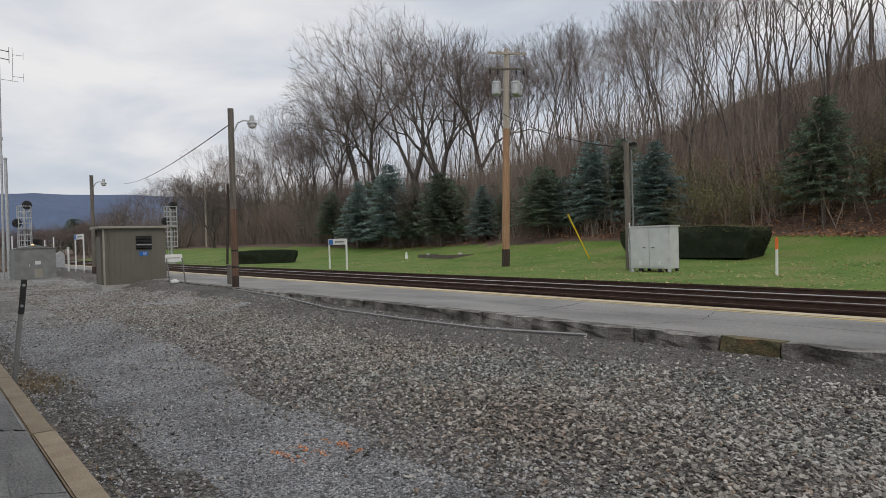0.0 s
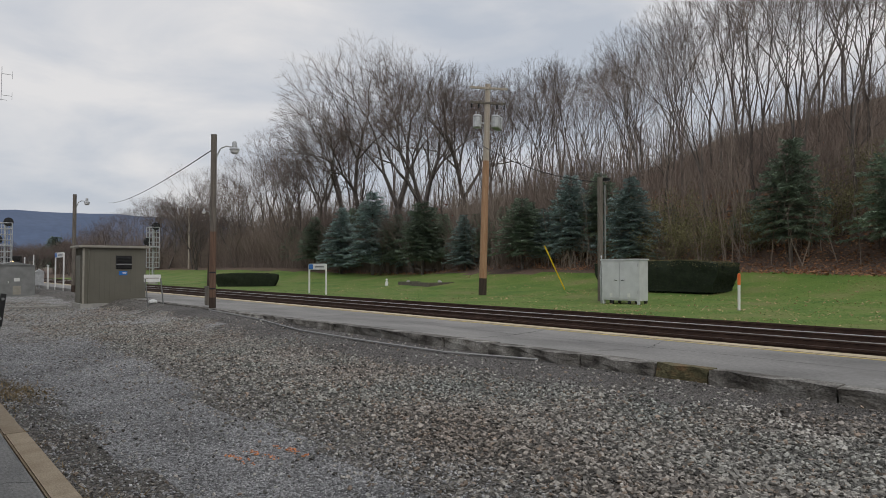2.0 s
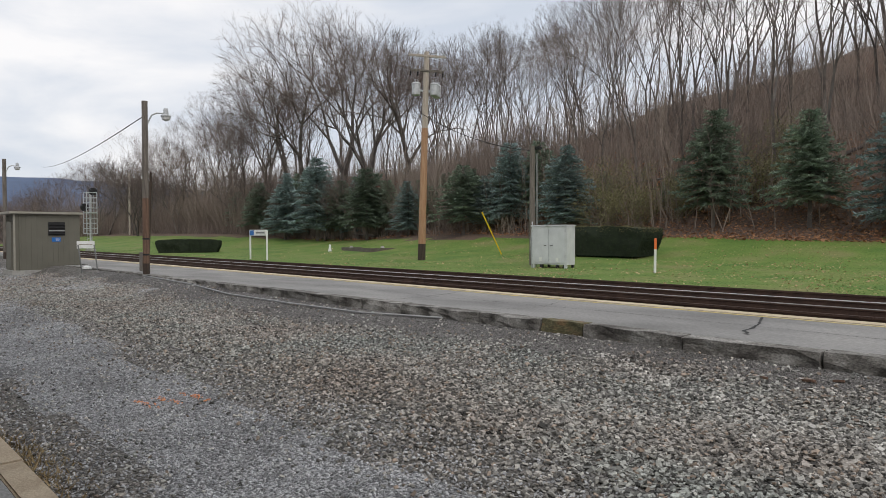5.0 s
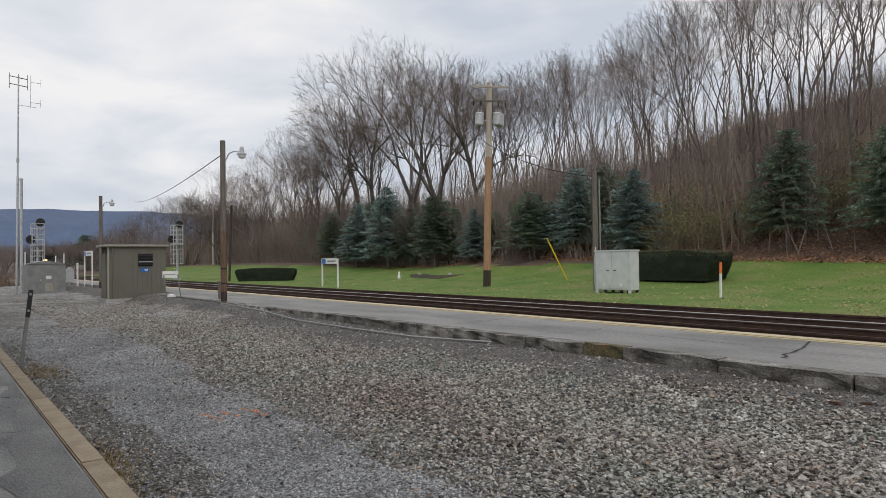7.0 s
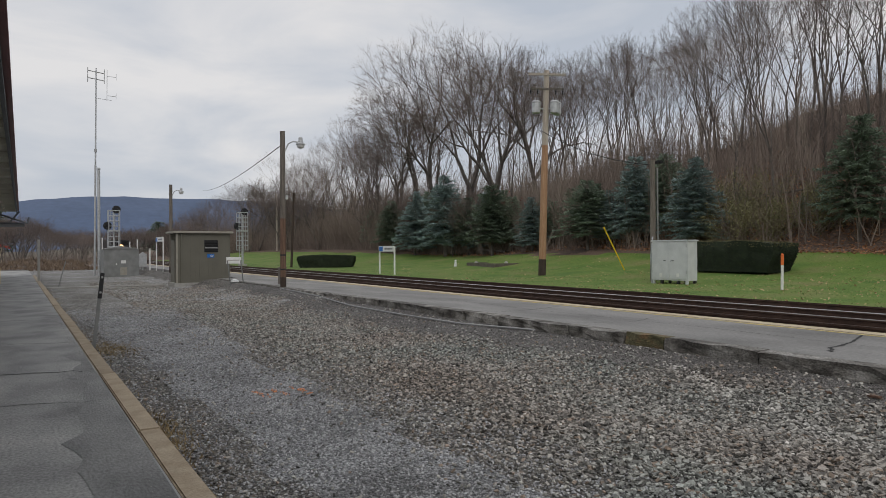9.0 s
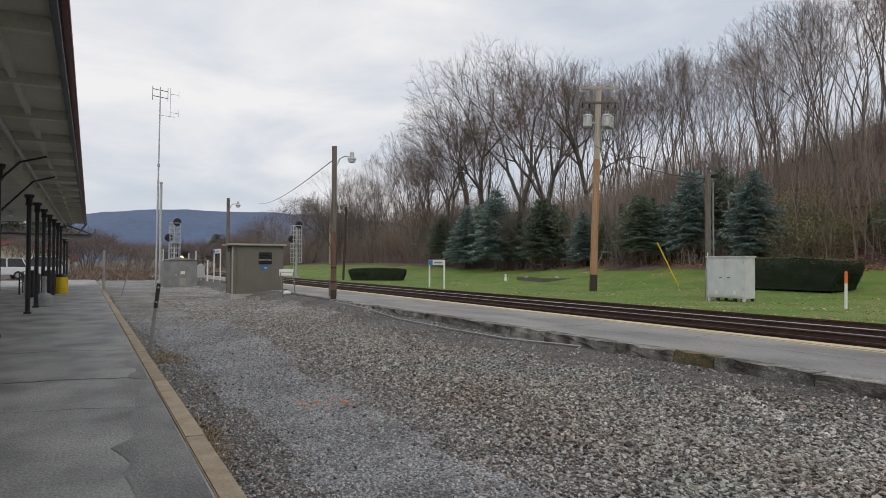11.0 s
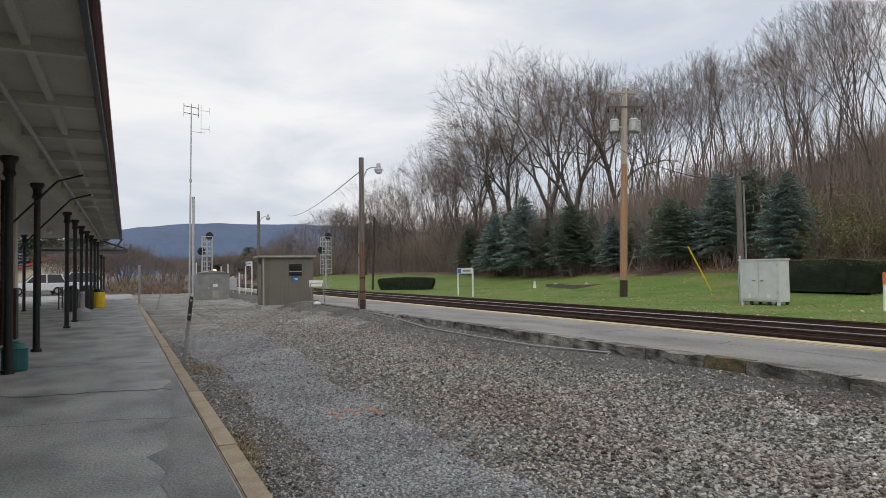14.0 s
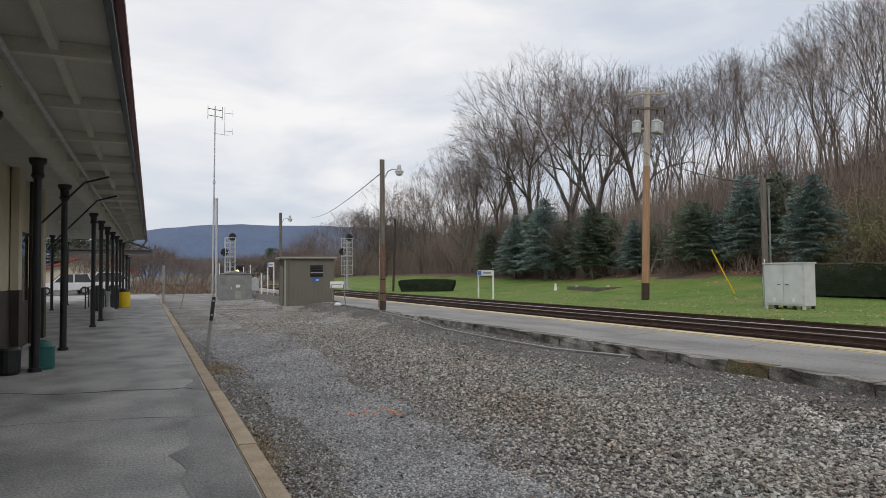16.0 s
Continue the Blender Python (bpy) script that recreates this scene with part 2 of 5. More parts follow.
M["cable"] = material("dark_cable", [(0.03, 0.03, 0.03), (0.05, 0.05, 0.05)], 5, 0.7, 0, 0, 50, 0.1)
M["crack"] = material("asphalt_crack", [(0.03, 0.03, 0.03), (0.045, 0.045, 0.043)], 5, 0.95, 0, 0, 50, 0.2)


# ---- shape helpers ----
def part(name, bm, mat, parent=None, label="", smooth=False):
    """Links a bmesh as one mesh object, under a thing where one is given."""
    me = bpy.data.meshes.new(name)
    if smooth:
        for f in bm.faces:
            f.smooth = True
    bm.to_mesh(me)
    bm.free()
    me.materials.append(M[mat])
    ob = new(name, me)
    if parent:
        ob.parent = parent
    if label:
        tagged(ob, label)
    return ob


def shape(*pieces):
    """One bmesh out of vertex and face lists."""
    bm = bmesh.new()
    for verts, faces in pieces:
        vs = [bm.verts.new(v) for v in verts]
        for f in faces:
            bm.faces.new([vs[i] for i in f])
    bm.normal_update()
    return bm


def block(x0, y0, z0, x1, y1, z1, bevel=0.0):
    v = [(x, y, z) for z in (z0, z1) for y in (y0, y1) for x in (x0, x1)]
    f = [(0, 2, 3, 1), (4, 5, 7, 6), (0, 1, 5, 4), (2, 6, 7, 3), (0, 4, 6, 2), (1, 3, 7, 5)]
    bm = shape((v, f))
    if bevel:
        bmesh.ops.bevel(bm, geom=bm.edges[:], offset=bevel, segments=2, affect="EDGES")
    return bm


def joined(*bms):
    out = bmesh.new()
    for b in bms:
        me = bpy.data.meshes.new("piece")
        b.to_mesh(me)
        b.free()
        out.from_mesh(me)
        bpy.data.meshes.remove(me)
    return out


def tube(points, radii, sides=10, cap=True):
    """A round tube along points, with a radius at each."""
    pts = [Vector(p) for p in points]
    if not isinstance(radii, (list, tuple)):
        radii = [radii] * len(pts)
    bm = bmesh.new()
    rings = []
    for i, p in enumerate(pts):
        way = (pts[min(i + 1, len(pts) - 1)] - pts[max(i - 1, 0)]).normalized()
        side = way.cross(Vector((0, 0, 1)) if abs(way.z) < 0.9 else Vector((0, 1, 0))).normalized()
        up = side.cross(way)
        rings.append([bm.verts.new(p + radii[i] * (side * math.cos(a) + up * math.sin(a))) for a in (2 * math.pi * k / sides for k in range(sides))])
    for a, b in zip(rings, rings[1:]):
        for k in range(sides):
            bm.faces.new((a[k], a[(k + 1) % sides], b[(k + 1) % sides], b[k]))
    if cap:
        bm.faces.new(rings[0][::-1])
        bm.faces.new(rings[-1])
    bmesh.ops.recalc_face_normals(bm, faces=bm.faces[:])
    return bm


def turned(profile, sides=20, x=0, y=0):
    """A body of revolution about an upright axis, from (radius, height) pairs."""
    return tube([(x, y, z) for _, z in profile], [max(r, 0.001) for r, _ in profile], sides)


def thing(name, x, y, z, label, category, group="", turn=0.0):
    ob = new(name)
    ob.matrix_basis = pose(x, y, z, 0, 0, turn)
    return tagged(ob, label, category, group)


def smoothstep(a, b, v):
    v = min(1.0, max(0.0, (v - a) / (b - a)))
    return v * v * (3 - 2 * v)


# ---- ground ----
def bumpy(x, y, size, seed=0.0):
    return noise.noise(Vector((x / size + seed, y / size - seed, seed)))


def gravel_height(x, y):
    """The stone-covered strip where a track once lay, between the kerb and the island platform."""
    z = -0.16 + 0.03 * bumpy(x, y, 2.5) + 0.012 * bumpy(x, y, 0.5, 4)
    z += 0.07 * math.exp(-((x - 5.3) / 1.3) ** 2) * (1 - smoothstep(18, 30, y))
    z += 0.2 * smoothstep(6.0, 8.3, x) * (1 - 0.75 * smoothstep(25, 30, y) * (1 - smoothstep(7.4, 8.0, x))) + 0.09 * smoothstep(7.0, 8.2, x) * smoothstep(14, 22, y) + 0.04 * smoothstep(6.5, 8.3, x) * smoothstep(8, 22, y)
    return z


def ground_height(x, y):
    if x < 1.5:
        return -0.06
    if x < 8.5:
        return gravel_height(x, y) if y < 60 else -0.16
    if x < 16.6:
        return 0.02 if x > 11.6 else -0.1
    z = 0.02 + 0.06 * bumpy(x, y, 5)
    z += 0.6 * smoothstep(22, 37, x)
    mound = smoothstep(48, 75, y)
    z += mound * 0.7 * smoothstep(19, 31, x)
    hill = 0.62 + 0.55 * (1 - smoothstep(5, 55, y)) - 0.34 * smoothstep(70, 170, y) + 0.13 * math.exp(-((y - 40) / 12) ** 2)
    start = 35 + 4 * bumpy(0, y, 22, 2)
    z += hill * (15.5 * smoothstep(start - 7, start + 50, x) + 0.02 * max(0, x - 80)) + hill * 3.0 * smoothstep(start, start + 9, x)
    z += smoothstep(38, 50, x) * (1.0 * bumpy(x, y, 9, 5) + 0.6 * bumpy(x, y, 3.5, 7))
    return z


def gravel_material(name, colors, scale, tint_scale=0.5):
    """Loose stones: a cell per stone, each of its own tone, with gap shade painted into the colour, and relief."""
    m = bpy.data.materials.new(name)
    m.use_nodes = True
    n, l = m.node_tree.nodes, m.node_tree.links
    bsdf = n["Principled BSDF"]
    bsdf.inputs["Roughness"].default_value = 0.92
    geo = n.new("ShaderNodeNewGeometry")
    cell = n.new("ShaderNodeTexVoronoi")
    cell.inputs["Scale"].default_value = scale
    edge = n.new("ShaderNodeTexVoronoi")
    edge.feature = "DISTANCE_TO_EDGE"
    edge.inputs["Scale"].default_value = scale
    broad = n.new("ShaderNodeTexNoise")
    broad.inputs["Scale"].default_value, broad.inputs["Detail"].default_value = tint_scale, 5.0
    for node in (cell, edge, broad):
        l.new(geo.outputs["Position"], node.inputs["Vector"])
    ramp = n.new("ShaderNodeValToRGB")
    el = ramp.color_ramp.elements
    for i, c in enumerate(colors):
        p = 0.32 + 0.36 * i / (len(colors) - 1)
        e = el[i] if i < 2 else el.new(p)
        e.position, e.color = p, (*c, 1)
    l.new(broad.outputs["Fac"], ramp.inputs["Fac"])
    hsv = n.new("ShaderNodeSeparateColor")
    l.new(cell.outputs["Color"], hsv.inputs["Color"])
    vary = n.new("ShaderNodeMapRange")
    vary.inputs["To Min"].default_value, vary.inputs["To Max"].default_value = 0.35, 1.65
    l.new(hsv.outputs["Red"], vary.inputs["Value"])
    # darkens the colour at cell edges, as shade between the stones
    gap = n.new("ShaderNodeMapRange")
    gap.inputs["From Max"].default_value = 0.12
    gap.inputs["To Min"].default_value = 0.35
    l.new(edge.outputs["Distance"], gap.inputs["Value"])
    both = n.new("ShaderNodeMath")
    both.operation = "MULTIPLY"
    l.new(vary.outputs["Result"], both.inputs[0])
    l.new(gap.outputs["Result"], both.inputs[1])
    mul = n.new("ShaderNodeMix")
    mul.data_type, mul.blend_type = "RGBA", "MULTIPLY"
    mul.inputs["Factor"].default_value = 1.0
    l.new(ramp.outputs["Color"], mul.inputs["A"])
    l.new(both.outputs["Value"], mul.inputs["B"])
    l.new(mul.outputs["Result"], bsdf.inputs["Base Color"])
    b = n.new("ShaderNodeBump")
    b.inputs["Strength"].default_value, b.inputs["Distance"].default_value = 0.8, 0.02
    l.new(gap.outputs["Result"], b.inputs["Height"])
    l.new(b.outputs["Normal"], bsdf.inputs["Normal"])
    return m


M["gravel"] = gravel_material("gravel_bed", [(0.12, 0.11, 0.098), (0.18, 0.166, 0.15), (0.15, 0.144, 0.136)], 34)
M["fine_gravel"] = gravel_material("fine_blue_gravel", [(0.2, 0.2, 0.202), (0.31, 0.312, 0.318), (0.41, 0.414, 0.424)], 60, 0.9)
M["far_gravel"] = gravel_material("worn_far_gravel", [(0.21, 0.197, 0.178), (0.31, 0.299, 0.282), (0.4, 0.4, 0.4)], 26, 0.55)
M["cinders"] = gravel_material("dark_cinders", [(0.125, 0.116, 0.11), (0.195, 0.182, 0.172)], 60)
M["lawn"] = material("lawn", [(0.076, 0.155, 0.019), (0.125, 0.195, 0.031), (0.19, 0.195, 0.064)], 0.45, 0.9, 0, 0.6, 45, 0.4)
M["litter"] = material("leaf_litter", [(0.085, 0.058, 0.044), (0.15, 0.1, 0.074), (0.12, 0.09, 0.073)], 0.35, 0.95, 0, 1.0, 9, 0.45)

xs = sorted({*np.arange(-14, 1.4, 2.0), 1.44, 1.5, *np.arange(1.7, 8.45, 0.16), 8.47, 8.52, 11.55, 11.62, 12, 14, 16.55, 16.65, *np.arange(17, 40, 0.9), *np.arange(40, 110, 2.5), 120, 140, 170, 220, 300, 500, 900, 2500, 5200, -20, -30, -60, -120, -300, -900, -2500, -5200})
ys = sorted({*np.arange(-6, 24, 0.35), *np.arange(24, 60, 1.2), *np.arange(60, 180, 4), 200, 240, 300, 400, 600, 1000, 2500, 5200, -8, -12, -20, -40, -100, -400, -2000, -5200})
xs, ys = [float(v) for v in xs], [float(v) for v in ys]


def sheet_height(x, y):
    if y > 1500 or abs(x) > 1500 or y < -300:
        return 0.0
    return ground_height(x, y)


verts = [(x, y, sheet_height(x, y)) for y in ys for x in xs]
w = len(xs)
faces, kinds = [], []
for j in range(len(ys) - 1):
    for i in range(w - 1):
        faces.append((j * w + i, j * w + i + 1, (j + 1) * w + i + 1, (j + 1) * w + i))
        x, y = (xs[i] + xs[i + 1]) / 2, (ys[j] + ys[j + 1]) / 2
        wob = 0.35 * bumpy(x, y, 1.6, 9)
        if abs(x) > 250 or y > 210 or y < -60:
            kinds.append(5)
        elif x < 8.5:
            lane = 2.88 + 0.012 * y
            kinds.append(0 if x < 1.4 else 7 if y > 19 + 6 * wob and x < 7.3 + 2 * wob else 1 if abs(x - lane + wob * 0.8) < 0.6 + 0.01 * y + 0.05 * max(0, y - 9) else 2 if x > 7.6 - 0.7 * smoothstep(5, 11, y) + wob * 1.5 and y < 26 + 5 * wob else 0)
        elif x < 16.65:
            kinds.append(3)
        elif x < 34.5 + 3 * bumpy(0, y, 22, 2) + 1.2 * wob - 3 * smoothstep(50, 70, y) and y < 112:
            kinds.append(4)
        else:
            kinds.append(6)
me = bpy.data.meshes.new("ground")
me.from_pydata(verts, [], faces)
for k in ("gravel", "fine_gravel", "cinders", "ballast_bed", "lawn", "far_field", "litter", "far_gravel"):
    me.materials.append(M[k])
me.polygons.foreach_set("material_index", kinds)
me.polygons.foreach_set("use_smooth", [True] * len(kinds))
ground = tagged(new("ground", me), "gravel trackbed, green lawn and wooded leaf-covered hillside", "ground", kind="structure")

# near platform and its kerb
pavement = tagged(part("pavement", block(-9, -9, -0.3, 1.466, 62, 0.0), "asphalt"), "worn grey asphalt station platform with cracks", "pavement", kind="structure")
kerb = tagged(new("kerb"), "tan concrete kerb along the platform edge", "kerb", kind="structure")
for i in range(18):
    y0 = -6.0 + 3.05 * i
    ob = part("kerb_stone", block(1.472, 0, -0.28, 1.645, 3.04, 0.012, 0.012), "kerb", kerb)
    ob.location = (0.004 * math.sin(i * 2.1), y0, 0.003 * math.sin(i * 3.7))

# island platform: a slab behind a weathered stone edge
island = tagged(new("island_platform"), "low asphalt island platform with a weathered stone edge", "platform", kind="structure")
part("slab", block(8.47, -9, -0.25, 11.28, 31.9, 0.2), "platform", island)
part("slab", block(9.35, 31.9, -0.25, 11.28, 75, 0.2), "platform", island)
part("yellow_line", block(11.14, -9, 0.2, 11.22, 75, 0.204), "yellow_line", island, "faded yellow safety line")
part("cream_edge", block(11.282, -9, -0.25, 11.62, 75, 0.206, 0.015), "cream_line", island, "cream painted platform edge")
rng = random.Random(4)
y0 = -7.0
while y0 < 31.5:
    ln = 1.45 if abs(y0 - 5.1) < 0.01 else 0.75 if abs(y0 - 6.55) < 0.01 else rng.uniform(1.1, 2.6)
    if y0 < 5.1 < y0 + ln + 0.8 and abs(y0 - 5.1) > 0.01:
        ln = 5.1 - y0
    ln = min(ln, 31.8 - y0)
    if ln > 0.05:
        dx = rng.uniform(-0.03, 0.03)
        bm = block(8.38 + dx, 0.014, -0.3, 8.63 + 0.5 * dx, ln - 0.014, 0.206 + rng.uniform(0.0, 0.016))
        bmesh.ops.subdivide_edges(bm, edges=bm.edges[:], cuts=5, use_grid_fill=True)
        for v in bm.verts:
            if v.co.x < 8.42 + dx:
                v.co += Vector((0.07, 0, 0.03)) * noise.noise(Vector((v.co.x * 3, (v.co.y + y0) * 3.1, v.co.z * 5)))
        ob = part("edge_stone", bm, "mossy_stone" if 6.4 < y0 < 7.0 else "edge_stone", island)
        ob.location = (0, y0, 0)
    y0 += ln


# ---- tracks ----
def rail(x):
    ob = thing("rail", x, 0, 0.03, "rusty steel railway rail with a bright worn head", "rail", "rails of the two tracks")
    web = [(-0.075, 0), (0.075, 0), (0.075, 0.014), (0.014, 0.03), (0.014, 0.125), (0.036, 0.135), (0.036, 0.158), (-0.036, 0.158), (-0.036, 0.135), (-0.014, 0.125), (-0.014, 0.03), (-0.075, 0.014)]
    k = len(web)
    v = [(a, y, b) for y in (-30.0, 160.0) for a, b in web]
    f = [(i, (i + 1) % k, k + (i + 1) % k, k + i) for i in range(k)]
    part("web", shape((v, f)), "rust_rail", ob)
    # painted sheen differs by rail: bright, dim, and none on the outer two
    part("head", block(-0.033, -30, 0.1585, 0.033, 160, 0.172, 0.005), "steel_sheen_rail" if 14 < x < 15 else "worn_sheen_rail" if 13 < x < 14 else "rust_rail", ob, "polished running surface with sky sheen in its pale colour" if 14 < x < 15 else "dull worn running surface")
    return ob


for x in (12.3, 13.5, 14.8, 16.3):
    rail(x)
tie_me = block(-1.1, -0.11, -0.12, 1.1, 0.11, 0.045, 0.012)
first = tagged(part("railway_tie", tie_me, "tie"), "dark creosoted wooden railway tie", "railway tie", "railway ties")
first.location = (12.92, -4.0, 0)
for xc in (12.92, 15.55):
    for i in range(120):
        if xc == 12.92 and i == 0:
            continue
        ob = new("railway_tie", first.data)
        tagged(ob, "dark creosoted wooden railway tie", "railway tie", "railway ties")
        ob.matrix_basis = pose(xc + rng.uniform(-0.03, 0.03), -4.0 + 0.54 * i, rng.uniform(-0.01, 0.005), 0, 0, rng.uniform(-0.8, 0.8))


# ---- equipment hut ----
def equipment_hut():
    ob = thing("equipment_hut", 6.76, 32.3, -0.24, "olive-grey metal equipment hut with a louvre on a concrete base", "hut")
    part("base", block(-0.12, -0.1, -0.1, 2.45, 1.5, 0.28, 0.02), "concrete", ob, "pale concrete plinth")
    part("body", block(0, 0, 0.28, 2.38, 1.44, 2.62), "hut_wall", ob)
    n = 12
    for i in range(n + 1):
        r = part("siding_rib", block(-0.012, -0.014, 0.285, 0.012, 0.0, 2.6, 0.004), "hut_wall", ob)
        r.location.x = 0.02 + i * 2.34 / n
    for i in range(n + 1):
        r = part("siding_rib", block(-0.014, -0.012, 0.285, 0.0, 0.012, 2.6, 0.004), "hut_wall", ob)
        r.location.y = 0.03 + i * 1.38 / n
    roof = part("roof", block(-0.2, -0.16, 2.62, 2.5, 1.6, 2.72, 0.02), "hut_trim", ob, "pale flat roof edge")
    part("corner_trim", block(-0.035, -0.035, 0.2, 0.035, 0.03, 2.6, 0.008), "hut_trim", ob)
    part("downpipe", tube([(0.18, -0.05, 2.6), (0.18, -0.05, 0.1)], 0.03, 8), "hut_wall", ob)
    part("door", block(-0.03, 0.4, 0.3, 0.0, 1.2, 2.3, 0.008), "hut_wall", ob)
    vent = part("louvre", block(1.2, -0.02, 1.72, 1.82, 0.004, 2.3), "dark_metal", ob, "black ventilation louvre")
    for i in range(4):
        s = part("slat", block(-0.29, -0.07, 0, 0.29, -0.015, 0.03), "grey_plastic" if i == 1 else "dark_metal", vent)
        s.matrix_basis = pose(1.51, 0.0, 1.8 + i * 0.13, 28, 0, 0)
    ob.scale.z = 0.965
    sign = part("sign", block(1.33, -0.018, 1.46, 1.65, -0.002, 1.64, 0.004), "blue_sign", ob, "small blue sign with illegible white writing")
    for x0, x1, z in ((1.46, 1.62, 1.56), (1.48, 1.6, 1.51)):
        part("lettering", block(x0, -0.022, z, x1, -0.018, z + 0.025), "white_paint", sign)
    return ob


equipment_hut()


# ---- pale steel cabinet on the lawn ----
def steel_cabinet():
    ob = thing("steel_cabinet", 23.25, 17.6, ground_height(23.5, 18) - 0.07, "white painted steel double-door cabinet on short legs", "cabinet")
    part("body", block(0, 0, 0.2, 0.6, 1.8, 1.8, 0.015), "white_metal", ob)
    part("lid", block(-0.04, -0.04, 1.8, 0.64, 1.84, 1.86, 0.012), "white_metal", ob)
    for y0, y1 in ((0.05, 0.89), (0.91, 1.75)):
        d = part("door", block(-0.022, y0, 0.27, 0, y1, 1.76, 0.006), "white_metal", ob)
        yh = y1 - 0.1 if y0 < 0.5 else y0 + 0.1
        part("handle", tube([(-0.06, yh, 1.0), (-0.06, yh + (-0.14 if y0 < 0.5 else 0.14), 1.02)], 0.014, 8), "dark_metal", d, "dark door handle")
        for z in (0.5, 1.55):
            yy = y0 if y0 < 0.5 else y1
            part("hinge", tube([(-0.03, yy, z), (-0.03, yy, z + 0.12)], 0.015, 8), "galvanised", d)
    for yy in (0.4, 1.25):
        part("data_plate", block(-0.03, yy, 0.34, -0.022, yy + 0.13, 0.5), "white_paint", ob)
    for x, y in ((0.06, 0.08), (0.06, 0.5), (0.06, 1.3), (0.06, 1.72), (0.54, 0.08), (0.54, 0.5), (0.54, 1.3), (0.54, 1.72)):
        part("leg", block(x - 0.05, y - 0.05, -0.1, x + 0.05, y + 0.05, 0.2, 0.006), "dark_metal" if x > 0.3 or 0.3 < y < 1.5 else "white_metal", ob)
    part("conduit", tube([(0.1, 1.88, 0.0), (0.1, 1.92, 1.2), (0.15, 1.9, 1.7), (0.4, 2.1, 2.0)], 0.035, 8), "galvanised", ob, "grey cable conduit")
    return ob


steel_cabinet()


# ---- poles ----
def lamp_arm(ob, z, turn=0.0, out=0.62):
    c, s = math.cos(radians(turn)), math.sin(radians(turn))
    pts = [(0.08 * c, 0.08 * s, z - 0.35), (0.2 * c, 0.2 * s, z - 0.08), (0.36 * c, 0.36 * s, z), (out * c, out * s, z - 0.02)]
    part("arm", tube(pts, 0.025, 8), "galvanised", ob)
    lamp = part("lamp_head", turned([(0.05, z + 0.16), (0.07, z + 0.12), (0.08, z - 0.02), (0.16, z - 0.08), (0.16, z - 0.11)], 16, out * c, out * s), "galvanised", ob, "grey lamp head")
    part("lens", turned([(0.14, z - 0.11), (0.12, z - 0.2), (0.06, z - 0.24)], 16, out * c, out * s), "lamp_lens", lamp, "pale lamp lens")


def light_pole(x, y, z, height, r, dark, label, turn=0.0, lean=0.0, mat="pole_grey"):
    ob = thing("light_pole", x, y, z, label, "light pole", "platform light poles")
    part("shaft", tube([(0, 0, -0.3), (0, 0, height * 0.3), (0, 0, height * 0.65), (0, 0, height)], [r, r * 0.97, r * 0.93, r * 0.88], 14), mat, ob)
    if dark:
        part("tarred_foot", tube([(0, 0, -0.3), (0, 0, dark)], [r + 0.006, r + 0.004], 14), "pole_dark", ob, "dark tarred foot")
    lamp_arm(ob, height - 0.35, turn)
    ob.rotation_euler.y = radians(lean)
    return ob


pole_a = light_pole(8.51, 23.03, 0.0, 5.65, 0.1, 0.55, "weathered brown wooden light pole with a curved lamp arm", -25)
part("stained_foot", tube([(0, 0, 0.55), (0, 0, 2.6)], [0.1035, 0.0995], 14), "pole_brown", pole_a, "reddish stained lower shaft")
for z in (0.8, 1.3):
    part("steel_band", tube([(0, 0, z), (0, 0, z + 0.05)], 0.106, 14), "dark_metal", pole_a)
light_pole(8.75, 44.5, 0.0, 5.6, 0.11, 0.5, "weathered wooden light pole with a curved lamp arm", -25)
light_pole(32.4, 95, ground_height(32.4, 95), 8.2, 0.14, 0.0, "pale wooden light pole on the far lawn", 0, mat="pole_pale")
light_pole(20.6, 56.0, 0.0, 6.4, 0.1, 0.0, "dark leaning wooden light pole beside the tracks", 180, lean=2.2, mat="pole_dark")


